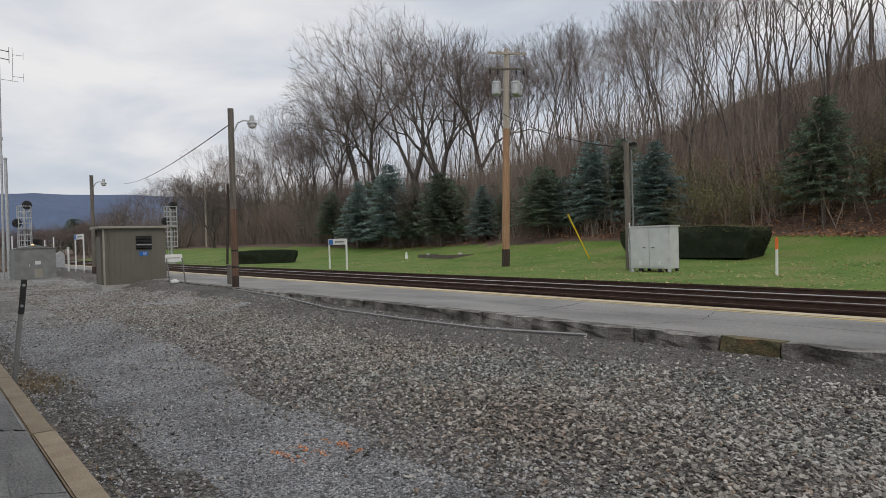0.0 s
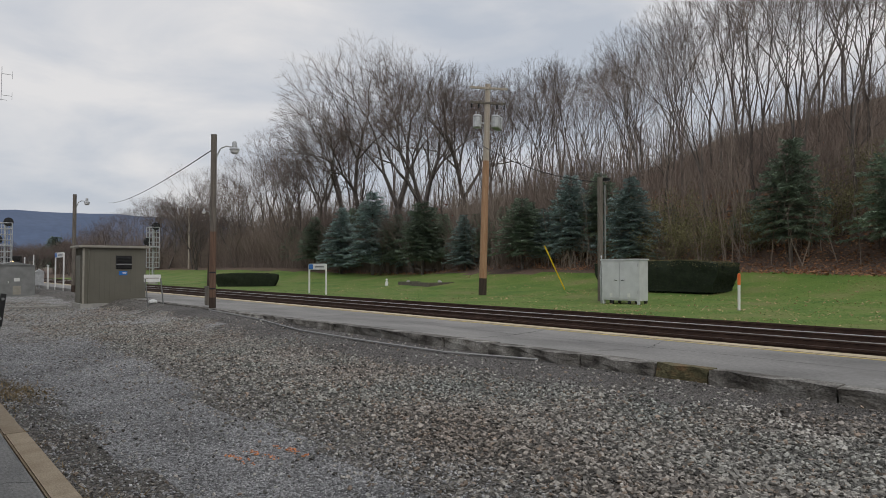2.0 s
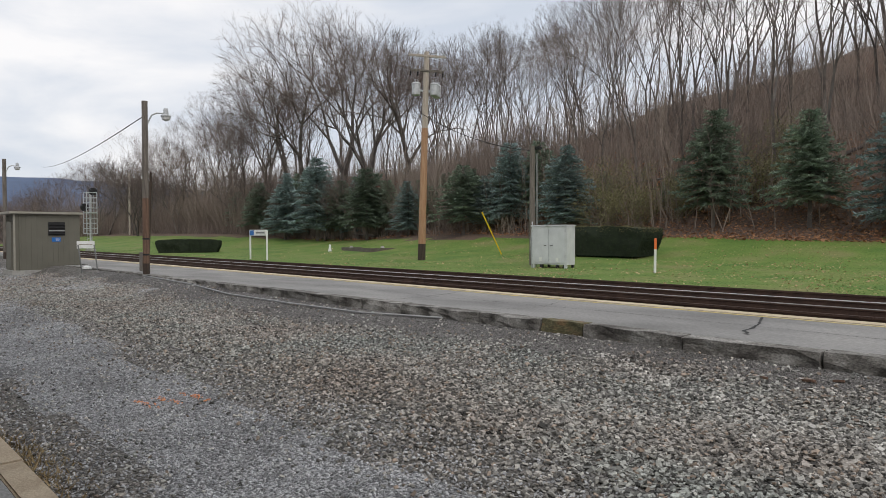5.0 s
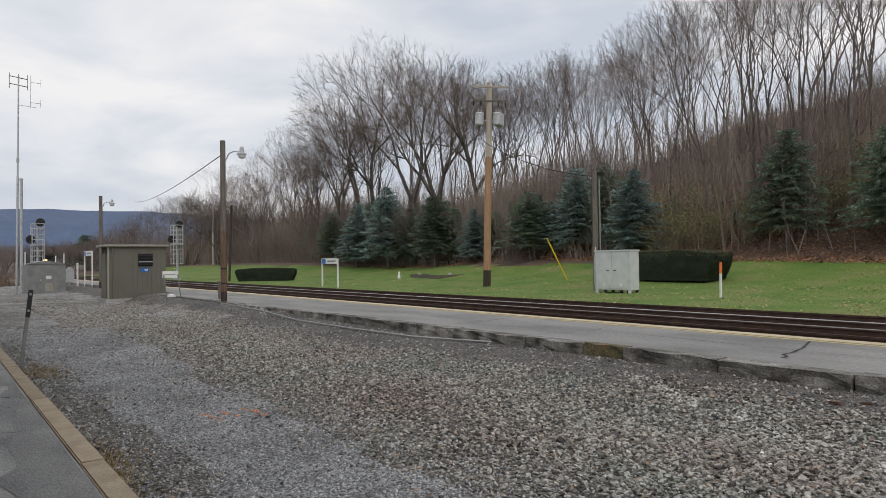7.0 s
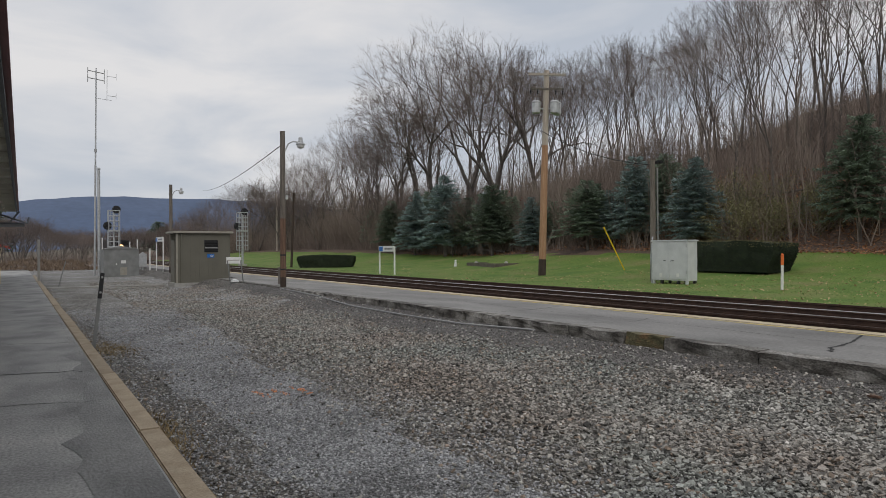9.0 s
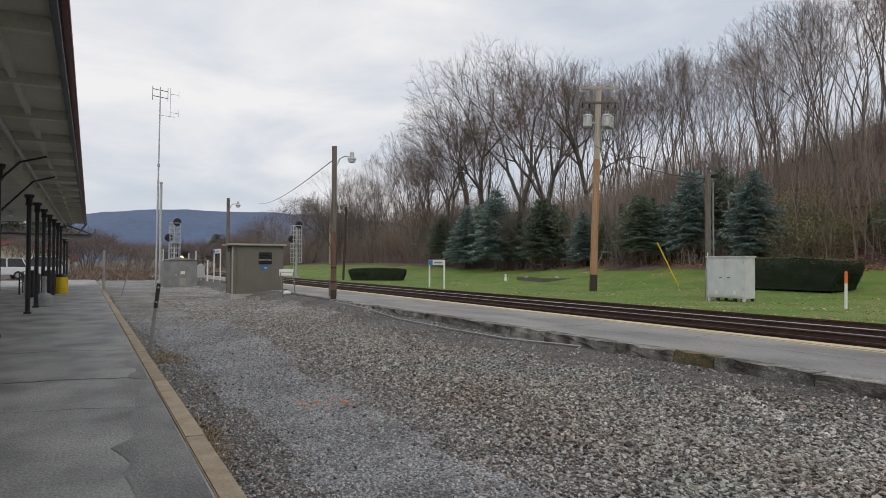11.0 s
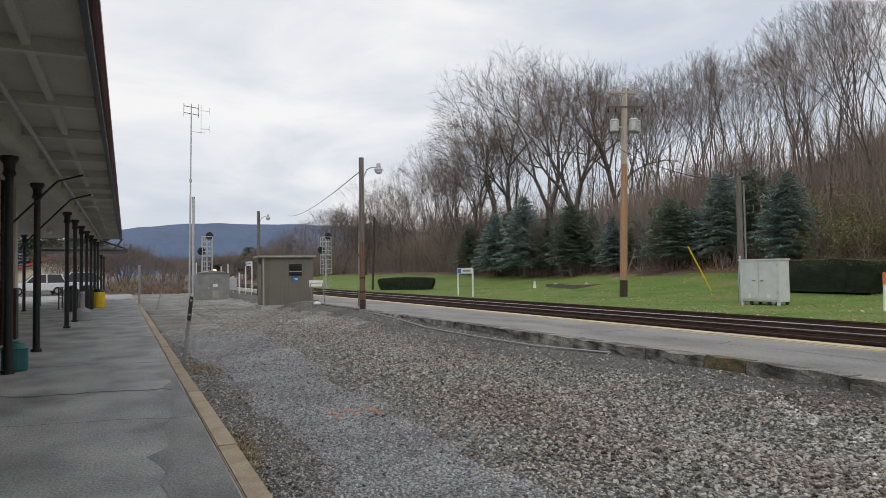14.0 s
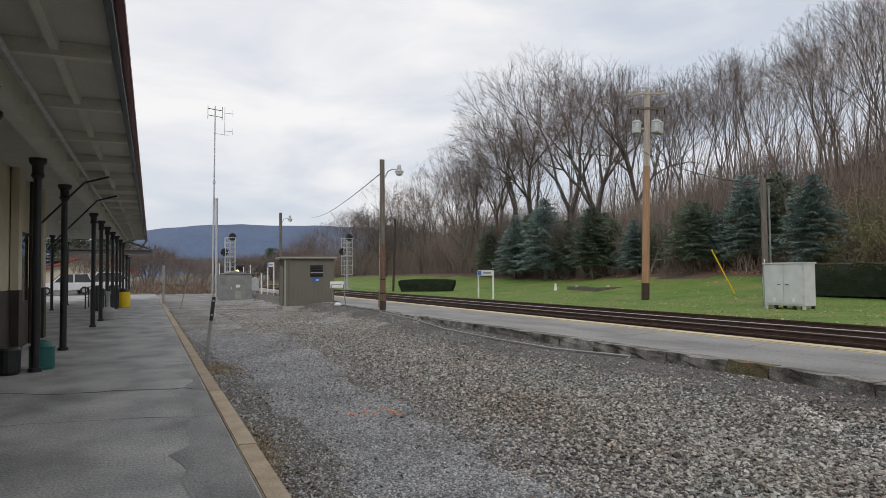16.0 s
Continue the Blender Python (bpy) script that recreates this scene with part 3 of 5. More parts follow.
def utility_pole():
    ob = thing("utility_pole", 24.7, 28.1, ground_height(24.7, 28.1), "tall tan wooden utility pole with two crossarms and three grey transformers", "utility pole")
    part("shaft", tube([(0, 0, -0.3), (0, 0, 2), (0, 0, 4.5), (0, 0, 7.2)], [0.2, 0.195, 0.185, 0.17], 16), "pole_tan", ob)
    part("upper_shaft", tube([(0, 0, 7.2), (0, 0, 11.35)], [0.168, 0.14], 16), "pole_pale", ob, "silvered upper shaft")
    part("tarred_foot", tube([(0, 0, -0.3), (0, 0, 0.9)], [0.207, 0.203], 16), "pole_dark", ob, "dark tarred foot")
    c, s = math.cos(radians(-38)), math.sin(radians(-38))
    for z, w in ((11.1, 1.0), (10.3, 0.9)):
        arm = block(-w, -0.05, -0.055, w, 0.05, 0.055, 0.01)
        a = part("crossarm", arm, "pole_pale" if z > 10.5 else "pole_grey", ob)
        a.matrix_basis = pose(0.1 * s, -0.16 * c, z, 0, 1.5, -38)
        for px in (-0.86, -0.48, 0.48, 0.86):
            part("insulator", turned([(0.025, 0.05), (0.05, 0.09), (0.03, 0.13), (0.045, 0.17), (0.015, 0.22)] if z > 10.5 else [(0.02, -0.3), (0.06, -0.24), (0.03, -0.18), (0.06, -0.12), (0.02, -0.05)], 10, px, 0), "dark_metal" if z < 10.5 else "grey_plastic", a)
    for dx, dy in ((-0.52, -0.1), (0.44, -0.14), (0.62, 0.3)):
        x, y = dx * c - dy * s, dx * s + dy * c
        t = part("transformer", turned([(0.19, 8.95), (0.23, 9.0), (0.23, 9.52), (0.25, 9.54), (0.25, 9.58), (0.18, 9.65)], 18, x, y), "galvanised", ob, "grey transformer drum")
        for k in (-0.1, 0.1):
            part("bushing", turned([(0.03, 9.65), (0.045, 9.69), (0.025, 9.73), (0.04, 9.77), (0.015, 9.84)], 8, x + k, y), "grey_plastic", t)
    part("bracket", block(-0.5, -0.06, 9.2, 0.5, 0.06, 9.27), "galvanised", ob).rotation_euler.z = radians(-38)
    g = Vector((29.02 - 24.7, 26.2 - 28.1, ground_height(29.0, 26.2) - ground_height(24.7, 28.1) + 0.1))
    top = Vector((0, 0, 9.3))
    part("guy_wire", tube([top, g], 0.008, 6), "cable", ob, "thin steel guy wire")
    part("guy_guard", tube([g, g + (top - g) * 0.27], 0.035, 8), "yellow", ob, "yellow plastic guy guard")
    ob.rotation_euler = (radians(1.0), radians(1.2), 0)
    ob.scale.z = 0.978
    return ob


utility_pole()


def cabinet_pole():
    ob = thing("lamp_post", 24.46, 20.36, ground_height(24.4, 20.4), "grey wooden post with a conduit and a small floodlight", "lamp post")
    part("shaft", tube([(0, 0, -0.3), (0, 0, 5.35)], [0.13, 0.11], 14), "pole_grey", ob)
    part("conduit", tube([(0.16, -0.14, -0.1), (0.15, -0.13, 5.0)], 0.04, 8), "grey_metal", ob)
    lamp = part("floodlight", joined(block(0.05, -0.34, 5.18, 0.3, -0.08, 5.32, 0.03), tube([(0.1, -0.05, 5.2), (0.2, -0.2, 5.25)], 0.02, 6)), "dark_metal", ob, "black floodlight head")
    return ob


cabinet_pole()


def cable(a, b, sag, label):
    a, b = Vector(a), Vector(b)
    pts = [a.lerp(b, k / 12) - Vector((0, 0, sag * 4 * (k / 12) * (1 - k / 12))) for k in range(13)]
    return tagged(part("overhead_cable", tube(pts, 0.017, 5), "cable"), label, "cable")


cable((24.7, 28.1, 7.9), (24.4, 20.45, 5.2), 0.35, "thin dark cable sagging between two poles")
cable((8.51, 23.03, 5.2), (21.0, 90.0, 9.3), 0.5, "thin dark cable sagging between two poles")


def lawn_marker():
    ob = thing("marker_post", 22.66, 13.34, ground_height(22.66, 13.34) - 0.1, "white plastic marker post with an orange top", "marker post")
    part("shaft", tube([(0, 0, -0.2), (0, 0, 0.95)], 0.045, 12), "white_paint", ob)
    part("cap", tube([(0, 0, 0.95), (0, 0, 1.3), (0, 0, 1.34)], [0.05, 0.05, 0.03], 12), "orange", ob, "faded orange cap")
    ob.rotation_euler.y = radians(1.5)


lawn_marker()


def name_sign(x, y, z, length, height, label):
    """Two posts with a board across the top, seen from the platform."""
    ob = thing("station_sign", x, y, z, label, "station sign", "station signs")
    for yy in (0, length):
        p = part("post", block(-0.04, yy - 0.04, -0.3, 0.04, yy + 0.04, height, 0.008), "white_paint", ob)
    b = part("board", block(-0.06, 0.04, height - 0.3, -0.01, length - 0.04, height + 0.03, 0.008), "white_paint", ob)
    part("band", block(-0.064, 0.15, height - 0.18, -0.06, length * 0.6, height - 0.1), "grey_metal", b, "illegible grey lettering")
    part("badge", block(-0.066, length * 0.72, height - 0.28, -0.06, length - 0.06, height), "blue_sign", b, "blue badge")
    return ob


name_sign(19.25, 34.8, 0.0, 1.9, 1.68, "white two-post station sign with a blue badge")
name_sign(9.35, 50.6, 0.1, 2.7, 2.35, "white two-post station sign beside the platform")


# ---- canopy and station building ----
CX, EAVE, CEIL = -0.8, 0.44, 3.72
COLUMNS = (2.4, 5.7, 9.1, 12.5, 15.9, 22.75, 25.7, 28.8, 32.0, 35.2, 38.4, 41.6)
canopy = tagged(new("canopy"), "long platform canopy with painted board underside and dark fascia", "canopy", kind="structure")
canopy.matrix_basis = pose(0.03, 0, 0, 0, 0, -0.33)
part("rear_soffit", block(-10, 20.1, CEIL + 0.02, -4.2, 44, CEIL + 0.06), "canopy_boards", canopy)
part("rear_roof", block(-10, 20.1, 4.9, -4.2, 44, 5.0), "roofing", canopy)
part("soffit", block(-4.2, -9, CEIL, EAVE - 0.09, 44, CEIL + 0.05), "canopy_boards", canopy, "pale painted board underside")
part("roof", shape(([(EAVE, -9, CEIL + 0.16), (EAVE, 44, CEIL + 0.16), (-4.2, 44, 5.0), (-4.2, -9, 5.0), (EAVE, -9, CEIL + 0.11), (EAVE, 44, CEIL + 0.11), (-4.2, 44, 4.9), (-4.2, -9, 4.9)], [(0, 1, 2, 3), (7, 6, 5, 4), (0, 4, 5, 1), (1, 5, 6, 2), (2, 6, 7, 3), (3, 7, 4, 0)])), "roofing", canopy)
part("fascia", block(EAVE - 0.09, -9, CEIL - 0.1, EAVE - 0.03, 44, CEIL + 0.1, 0.006), "fascia", canopy, "dark grey fascia board")
part("gutter", block(EAVE - 0.03, -9, CEIL + 0.0, EAVE + 0.05, 44, CEIL + 0.12, 0.02), "maroon", canopy, "maroon gutter")
part("long_beam", block(CX - 0.11, -9, 3.42, CX + 0.11, 44, 3.71), "canopy_beam", canopy)
part("purlin", block(-0.18, -9, 3.63, -0.1, 44, 3.716), "canopy_beam", canopy)
part("conduit", tube([(-0.5, -9, 3.52), (-0.5, 42, 3.52)], 0.034, 8), "galvanised", canopy, "galvanised conduit")
for i in range(24):
    y = -8.0 + i * 2.17
    part("rafter", block(CX + 0.11, y - 0.05, 3.58, EAVE - 0.1, y + 0.05, 3.718), "canopy_beam", canopy)


def column(y):
    ob = thing("canopy_column", -1.06 + 0.0145 * y, y, 0, "slim black cast-iron canopy column with a flared top", "column", "canopy columns")
    part("shaft", tube([(0, 0, 0), (0, 0, 0.06), (0, 0, 0.07), (0, 0, 3.1)], [0.1, 0.1, 0.066, 0.06], 14), "black_paint", ob)
    part("capital", turned([(0.06, 3.08), (0.1, 3.14), (0.08, 3.2), (0.085, 3.3), (0.13, 3.36), (0.13, 3.42)], 14), "black_paint", ob)
    return ob


for y in COLUMNS:
    column(y)
for y in (22.5, 28.8, 35.2, 41.6):
    ob = column(y)
    ob.location.x = -3.2

station = tagged(new("wall_station"), "cream station wall with a dark painted base", "wall", kind="structure")
part("upper_wall", block(-2.2, -9, 1.25, -1.78, 20, 3.72), "wall_cream", station)
part("dark_base", block(-2.2, -9, 0, -1.76, 20, 1.25), "wall_base", station, "dark brown painted base")
for y in (4.0, 10.0, 16.0, 19.6):
    part("pilaster", block(-1.76, y - 0.22, 1.25, -1.62, y + 0.22, 3.72), "wall_cream", station)
    part("pilaster_base", block(-1.755, y - 0.22, 0, -1.6, y + 0.22, 1.25), "wall_base", station)
part("back_wall", block(-9, -9.2, 0, -2.2, -9, 4.9), "wall_cream", station)
part("end_wall", block(-9, 19.6, 0, -2.2, 20, 4.9), "wall_cream", station)


# ---- vegetation ----
class Twigs:
    """Collects tapered three-sided stems and loose leaf faces into one mesh."""

    def __init__(self):
        self.v, self.f = [], []

    def stem(self, a, b, r0, r1):
        way = (b - a).normalized()
        side = way.cross(Vector((0.31, 0.87, 0.2))).normalized()
        up = side.cross(way)
        ring = (side, side * -0.5 + up * 0.866, side * -0.5 - up * 0.866)
        k = len(self.v)
        self.v += [a + s * r0 for s in ring]
        if r1 > 0:
            self.v += [b + s * r1 for s in ring]
            self.f += [(k + i, k + (i + 1) % 3, k + 3 + (i + 1) % 3, k + 3 + i) for i in range(3)]
        else:
            self.v.append(b)
            self.f += [(k + i, k + (i + 1) % 3, k + 3) for i in range(3)]

    def leaf(self, p, a, b):
        k = len(self.v)
        self.v += [p - a * 0.5, p + b * 0.5, p + a * 0.5, p - b * 0.5]
        self.f.append((k, k + 1, k + 2, k + 3))

    def blade(self, p, a, b):
        k = len(self.v)
        self.v += [p - a, p + a, p + b]
        self.f.append((k, k + 1, k + 2))

    def mesh(self, name, mat):
        me = bpy.data.meshes.new(name)
        me.from_pydata([tuple(p) for p in self.v], [], self.f)
        me.materials.append(M[mat])
        return me


def rand_dir(r):
    a, z = r.uniform(0, 2 * math.pi), r.uniform(-1, 1)
    s = math.sqrt(1 - z * z)
    return Vector((s * math.cos(a), s * math.sin(a), z))


def spray(fine, r, p, way, size):
    """A thin twig with a side twig."""
    d = (way + rand_dir(r) * 0.85 + Vector((0, 0, 0.1))).normalized()
    q = p + d * size * r.uniform(0.6, 1.2)
    fine.stem(p, q, 0.0072, 0)
    m = p.lerp(q, r.uniform(0.25, 0.6))
    fine.stem(m, m + (d + rand_dir(r) * 0.7).normalized() * size * r.uniform(0.4, 0.75), 0.0058, 0)


def limb(wood, fine, r, p, way, length, radius, level, depth, spread, lift, twigs, size):
    """One bending limb that forks again and again down to sprays of twigs."""
    steps = 4 if level < 2 else 2
    seg, end = length / steps, radius * (0.86 if level == 0 else 0.74)
    for i in range(steps):
        way = (way + rand_dir(r) * (0.04, 0.1, 0.15, 0.2)[min(level, 3)] + Vector((0, 0, lift))).normalized()
        q = p + way * seg
        ra, rb = (radius + (end - radius) * k / steps for k in (i, i + 1))
        (wood if level < 4 else fine).stem(p, q, max(ra, 0.01), max(rb, 0.008))
        if level >= depth - 2:
            for _ in range(twigs):
                spray(fine, r, p.lerp(q, r.random()), way, size)
        p = q
    if level == depth:
        for _ in range(twigs + 2):
            spray(fine, r, p, way, size)
        return
    n = 2 if r.random() < 0.74 else 3
    around = r.uniform(0, 2 * math.pi)
    side = way.cross(Vector((0.3, 0.9, 0.2))).normalized()
    up = side.cross(way)
    for k in range(n):
        b = around + 2 * math.pi * k / n + r.uniform(-0.3, 0.3)
        a = spread * r.uniform(0.6, 1.25) * (0.6 if k == 0 else 1.0)
        out = way * math.cos(a) + (side * math.cos(b) + up * math.sin(b)) * math.sin(a)
        limb(wood, fine, r, p, out.normalized(), length * r.uniform(0.72, 0.93) * (0.8 if level == 0 else 1.0), end * (0.9 if k == 0 else 0.68), level + 1, depth, spread, lift, twigs, size)


def bare_tree_meshes(seed, first, radius, depth, spread, lift, twigs, size, trunks=1, lean=0.1):
    """Trunk and crown meshes with the height that they reach."""
    r = random.Random(seed)
    wood, fine = Twigs(), Twigs()
    for k in range(trunks):
        way = Vector((r.uniform(-lean, lean), r.uniform(-lean, lean), 1)).normalized()
        limb(wood, fine, r, Vector((0.04 * k, 0.02 * k, -0.4)), way, first * r.uniform(0.8, 1.1), radius * (1 - 0.15 * k), 0, depth, spread, lift, twigs, size)
    return wood.mesh("trunk", "bark"), fine.mesh("crown", "twig"), max(p.z for p in fine.v)


def tree_thing(name, meshes, x, y, z, turn, scale, label, group):
    ob = thing(name, x, y, z, label, "tree", group, turn)
    ob.scale = (scale, scale, scale)
    for n, me in zip(("trunk", "crown"), meshes):
        c = new(n, me)
        c.parent = ob
    return ob


SLIM = [bare_tree_meshes(s, 6.2, 0.17, 6, 0.31, 0.018, 1, 1.1) for s in (11, 12, 13, 14, 15, 16, 17)]
WIDE = [bare_tree_meshes(s, 4.0, 0.36, 7, 0.48, 0.022, 1, 1.15, 1, 0.2) for s in (31, 32, 33, 34, 35)]
BUSHY = [bare_tree_meshes(s, 2.0, 0.07, 4, 0.55, 0.03, 1, 1.0, 2, 0.4) for s in (41, 42, 43)]
r = random.Random(77)
spots = []
SLIM_LABEL = "bare slender grey-brown deciduous tree on the hillside"
# how steeply the tree line rises above the eye, by bearing from the platform's end
RISE = ((-20, 0.055), (1, 0.055), (3.5, 0.036), (9, 0.04), (12, 0.062), (14, 0.09), (17.4, 0.122), (22, 0.175), (26, 0.25), (29, 0.276), (32, 0.302), (35, 0.327), (38.5, 0.305), (42, 0.3), (47.6, 0.32), (51.5, 0.318), (56, 0.37), (62, 0.5), (95, 0.6))


def crown_top(x, y):
    """The height to which the wood's outline reaches over a spot."""
    az, far = math.degrees(math.atan2(x - 0.73, y - 0.02)), math.hypot(x - 0.73, y)
    return 1.5 + far * float(np.interp(az, [p for p, _ in RISE], [q for _, q in RISE]))


def plant(n, x0, x1, y0, y1, gap, kinds, label, s0, s1, group, low=0.0):
    for _ in range(n):
        for _ in range(12):
            x, y = r.uniform(x0, x1), r.uniform(y0, y1)
            if all((x - a) ** 2 + (y - b) ** 2 > gap * gap for a, b in spots):
                break
        else:
            continue
        spots.append((x, y))
        kind, z = r.choice(kinds), ground_height(x, y)
        s = min(r.uniform(s0, s1) / kind[2], (crown_top(x, y) - z) * r.uniform(0.8, 1.0) / kind[2])
        if s * kind[2] > low:
            tree_thing("bare_tree", kind, x, y, z, r.uniform(0, 360), s, label, group)


# large spreading trees over the middle of the lawn's edge
for az, x, fill, k, turn in ((23.4, 37.5, 0.7, 0, 40), (25.2, 37, 0.66, 3, 40), (27.0, 39.5, 0.72, 1, 200), (28.6, 37.5, 0.82, 2, 10), (30.3, 40, 0.96, 4, 150), (32.4, 38.5, 1.0, 0, 260), (34.9, 40, 1.1, 4, 75), (37.4, 41, 1.08, 1, 310), (40.2, 43, 1.0, 2, 120)):
    y = 0.02 + (x - 0.73) / math.tan(radians(az))
    spots.append((x, y))
    z = ground_height(x, y)
    high = (crown_top(x, y) * fill - z) / WIDE[k][2]
    tree = tree_thing("spreading_tree", WIDE[k], x, y, z, turn, high, "large bare spreading tree with dark forked limbs", "spreading trees")
    tree.scale = (high * 0.82, high * 0.82, high)
plant(54, 39, 56, 6, 56, 2.2, SLIM, SLIM_LABEL, 14, 18.5, "hillside trees", 5)
plant(44, 52, 84, 6, 70, 2.4, SLIM, SLIM_LABEL, 14, 20, "hillside trees", 5)
plant(36, 41, 62, 58, 120, 2.4, SLIM, SLIM_LABEL, 13, 20, "hillside trees", 4)
plant(20, 27, 44, 100, 160, 2.5, SLIM, SLIM_LABEL, 12, 17, "hillside trees", 4)
plant(22, 34.5, 41, 44, 115, 2.0, BUSHY, "low bare bushy tree at the edge of the wood", 5, 9, "bushy trees")
plant(14, 31, 39, 80, 112, 2.0, BUSHY, "bare brown tree at the edge of the wood", 9, 13, "bushy trees")
plant(14, 38, 46, 10, 36, 2.0, BUSHY, "low bare bushy tree at the edge of the wood", 4, 7, "bushy trees")
plant(26, 17, 33, 112, 165, 2.2, BUSHY, "far bare brown tree beyond the lawn", 10, 15, "far trees")
plant(32, -9, 11, 88, 130, 2.0, BUSHY, "bare brown thicket tree beyond the platform", 6, 9, "far trees")
plant(22, 8, 30, 128, 165, 2.2, BUSHY, "far bare brown tree beyond the lawn", 8, 13, "far trees")
plant(16, -14, 26, 150, 190, 3.0, BUSHY, "far bare brown tree beyond the station", 7, 11, "far trees")
plant(9, -6, 3.5, 88, 112, 2.0, BUSHY, "bare brown tree beyond the platform's end", 7, 10, "far trees")

brush = Twigs()
r = random.Random(5)
for _ in range(30000):
    y = r.uniform(6, 150)
    edge = 35.5 + 3 * bumpy(0, y, 22, 2) - 2 * smoothstep(52, 70, y) - 7 * smoothstep(100, 115, y)
    x = edge + abs(r.gauss(0, 26 if y < 55 and r.random() < 0.5 else 13)) + (r.uniform(3, 9) if y < 24 else 0)
    if x > 90:
        continue
    p = Vector((x, y, ground_height(x, y) - 0.05))
    h = r.uniform(0.6, 3.0) * (0.7 + 0.7 * max(0, bumpy(x, y, 7, 3)) + 0.9 * smoothstep(45, 60, y) * (x < edge + 9))
    way = Vector((r.gauss(0, 0.35), r.gauss(0, 0.35), 1)).normalized()
    mid = p + way * h * 0.6
    brush.stem(p, mid, 0.016, 0.012)
    for _ in range(2):
        brush.stem(p.lerp(mid, r.uniform(0.4, 1)), mid + (way + rand_dir(r) * 0.7) * h * 0.5, 0.012, 0)
for _ in range(2600):
    x, y = r.uniform(-10, 11), r.uniform(84, 130)
    p = Vector((x, y, -0.15))
    brush.stem(p, p + Vector((r.gauss(0, 0.4), r.gauss(0, 0.4), r.uniform(0.5, 2.2))), 0.02, 0)
for _ in range(6000):
    y = r.uniform(36, 84)
    x = 35.5 - 2 * smoothstep(52, 70, y) + abs(r.gauss(0, 5))
    p = Vector((x, y, ground_height(x, y) - 0.05))
    h = r.uniform(2.0, 5.5)
    way = Vector((r.gauss(0, 0.25), r.gauss(0, 0.25), 1)).normalized()
    mid = p + way * h * 0.6
    brush.stem(p, mid, 0.018, 0.012)
    for _ in range(4):
        brush.stem(p.lerp(mid, r.uniform(0.3, 1)), mid + (way + rand_dir(r) * 0.7) * h * 0.4, 0.012, 0)
for _ in range(2600):
    y = r.uniform(8, 140)
    edge = 35.5 + 3 * bumpy(0, y, 22, 2) - 2 * smoothstep(52, 70, y) - 9 * smoothstep(100, 115, y)
    x = edge + abs(r.gauss(0, 13))
    p = Vector((x, y, ground_height(x, y) - 0.05))
    h = r.uniform(3.0, 7.5)
    way = Vector((r.gauss(0, 0.12), r.gauss(0, 0.12), 1)).normalized()
    for k in range(3):
        q = p + (way + rand_dir(r) * 0.15) * h / 3
        brush.stem(p, q, 0.03 - 0.008 * k, 0.022 - 0.008 * k if k < 2 else 0)
        for _ in range(5):
            a = p.lerp(q, r.random())
            brush.stem(a, a + (way + rand_dir(r) * 0.8) * h * r.uniform(0.12, 0.25), 0.012, 0)
        p = q
tagged(new("undergrowth", brush.mesh("undergrowth", "brush")), "tangled leafless brown undergrowth on the hillside", "undergrowth", kind="stuff")


def olive_shrub(x, y, size, seed):
    """A shrub of bent stems that still holds some olive leaves."""
    r = random.Random(seed)
    ob = thing("olive_shrub", x, y, ground_height(x, y), "shrub with thin stems and sparse olive leaves", "shrub", "olive shrubs")
    wood, leaf = Twigs(), Twigs()
    for _ in range(34):
        way = Vector((r.gauss(0, 0.45), r.gauss(0, 0.45), 1)).normalized()
        p = Vector((r.gauss(0, 0.3), r.gauss(0, 0.3), -0.1))
        for k in range(4):
            q = p + (way + rand_dir(r) * 0.25).normalized() * size * r.uniform(0.2, 0.32)
            wood.stem(p, q, 0.02 - 0.004 * k, 0.016 - 0.004 * k)
            for _ in range(10 + 14 * k):
                c = p.lerp(q, r.random()) + rand_dir(r) * 0.22 * size * 0.5
                leaf.leaf(c, rand_dir(r) * 0.1, rand_dir(r) * 0.07)
            p = q
    for n, tw, mat in (("trunk", wood, "brush"), ("foliage", leaf, "olive")):
        c = new(n, tw.mesh(n, mat))
        c.parent = ob


for k, (az, x, size) in enumerate(((54.6, 36.5, 2.6), (56.2, 37.5, 3.2), (57.8, 36, 2.8), (59.0, 38, 3.4), (60.5, 36.5, 2.4), (63.9, 37.5, 2.6), (69.5, 39, 2.8), (42.6, 37.5, 2.2), (70.8, 41, 3.0))):
    olive_shrub(x, 1.76 + (x - 0.66) / math.tan(radians(az)), size, 60 + k)


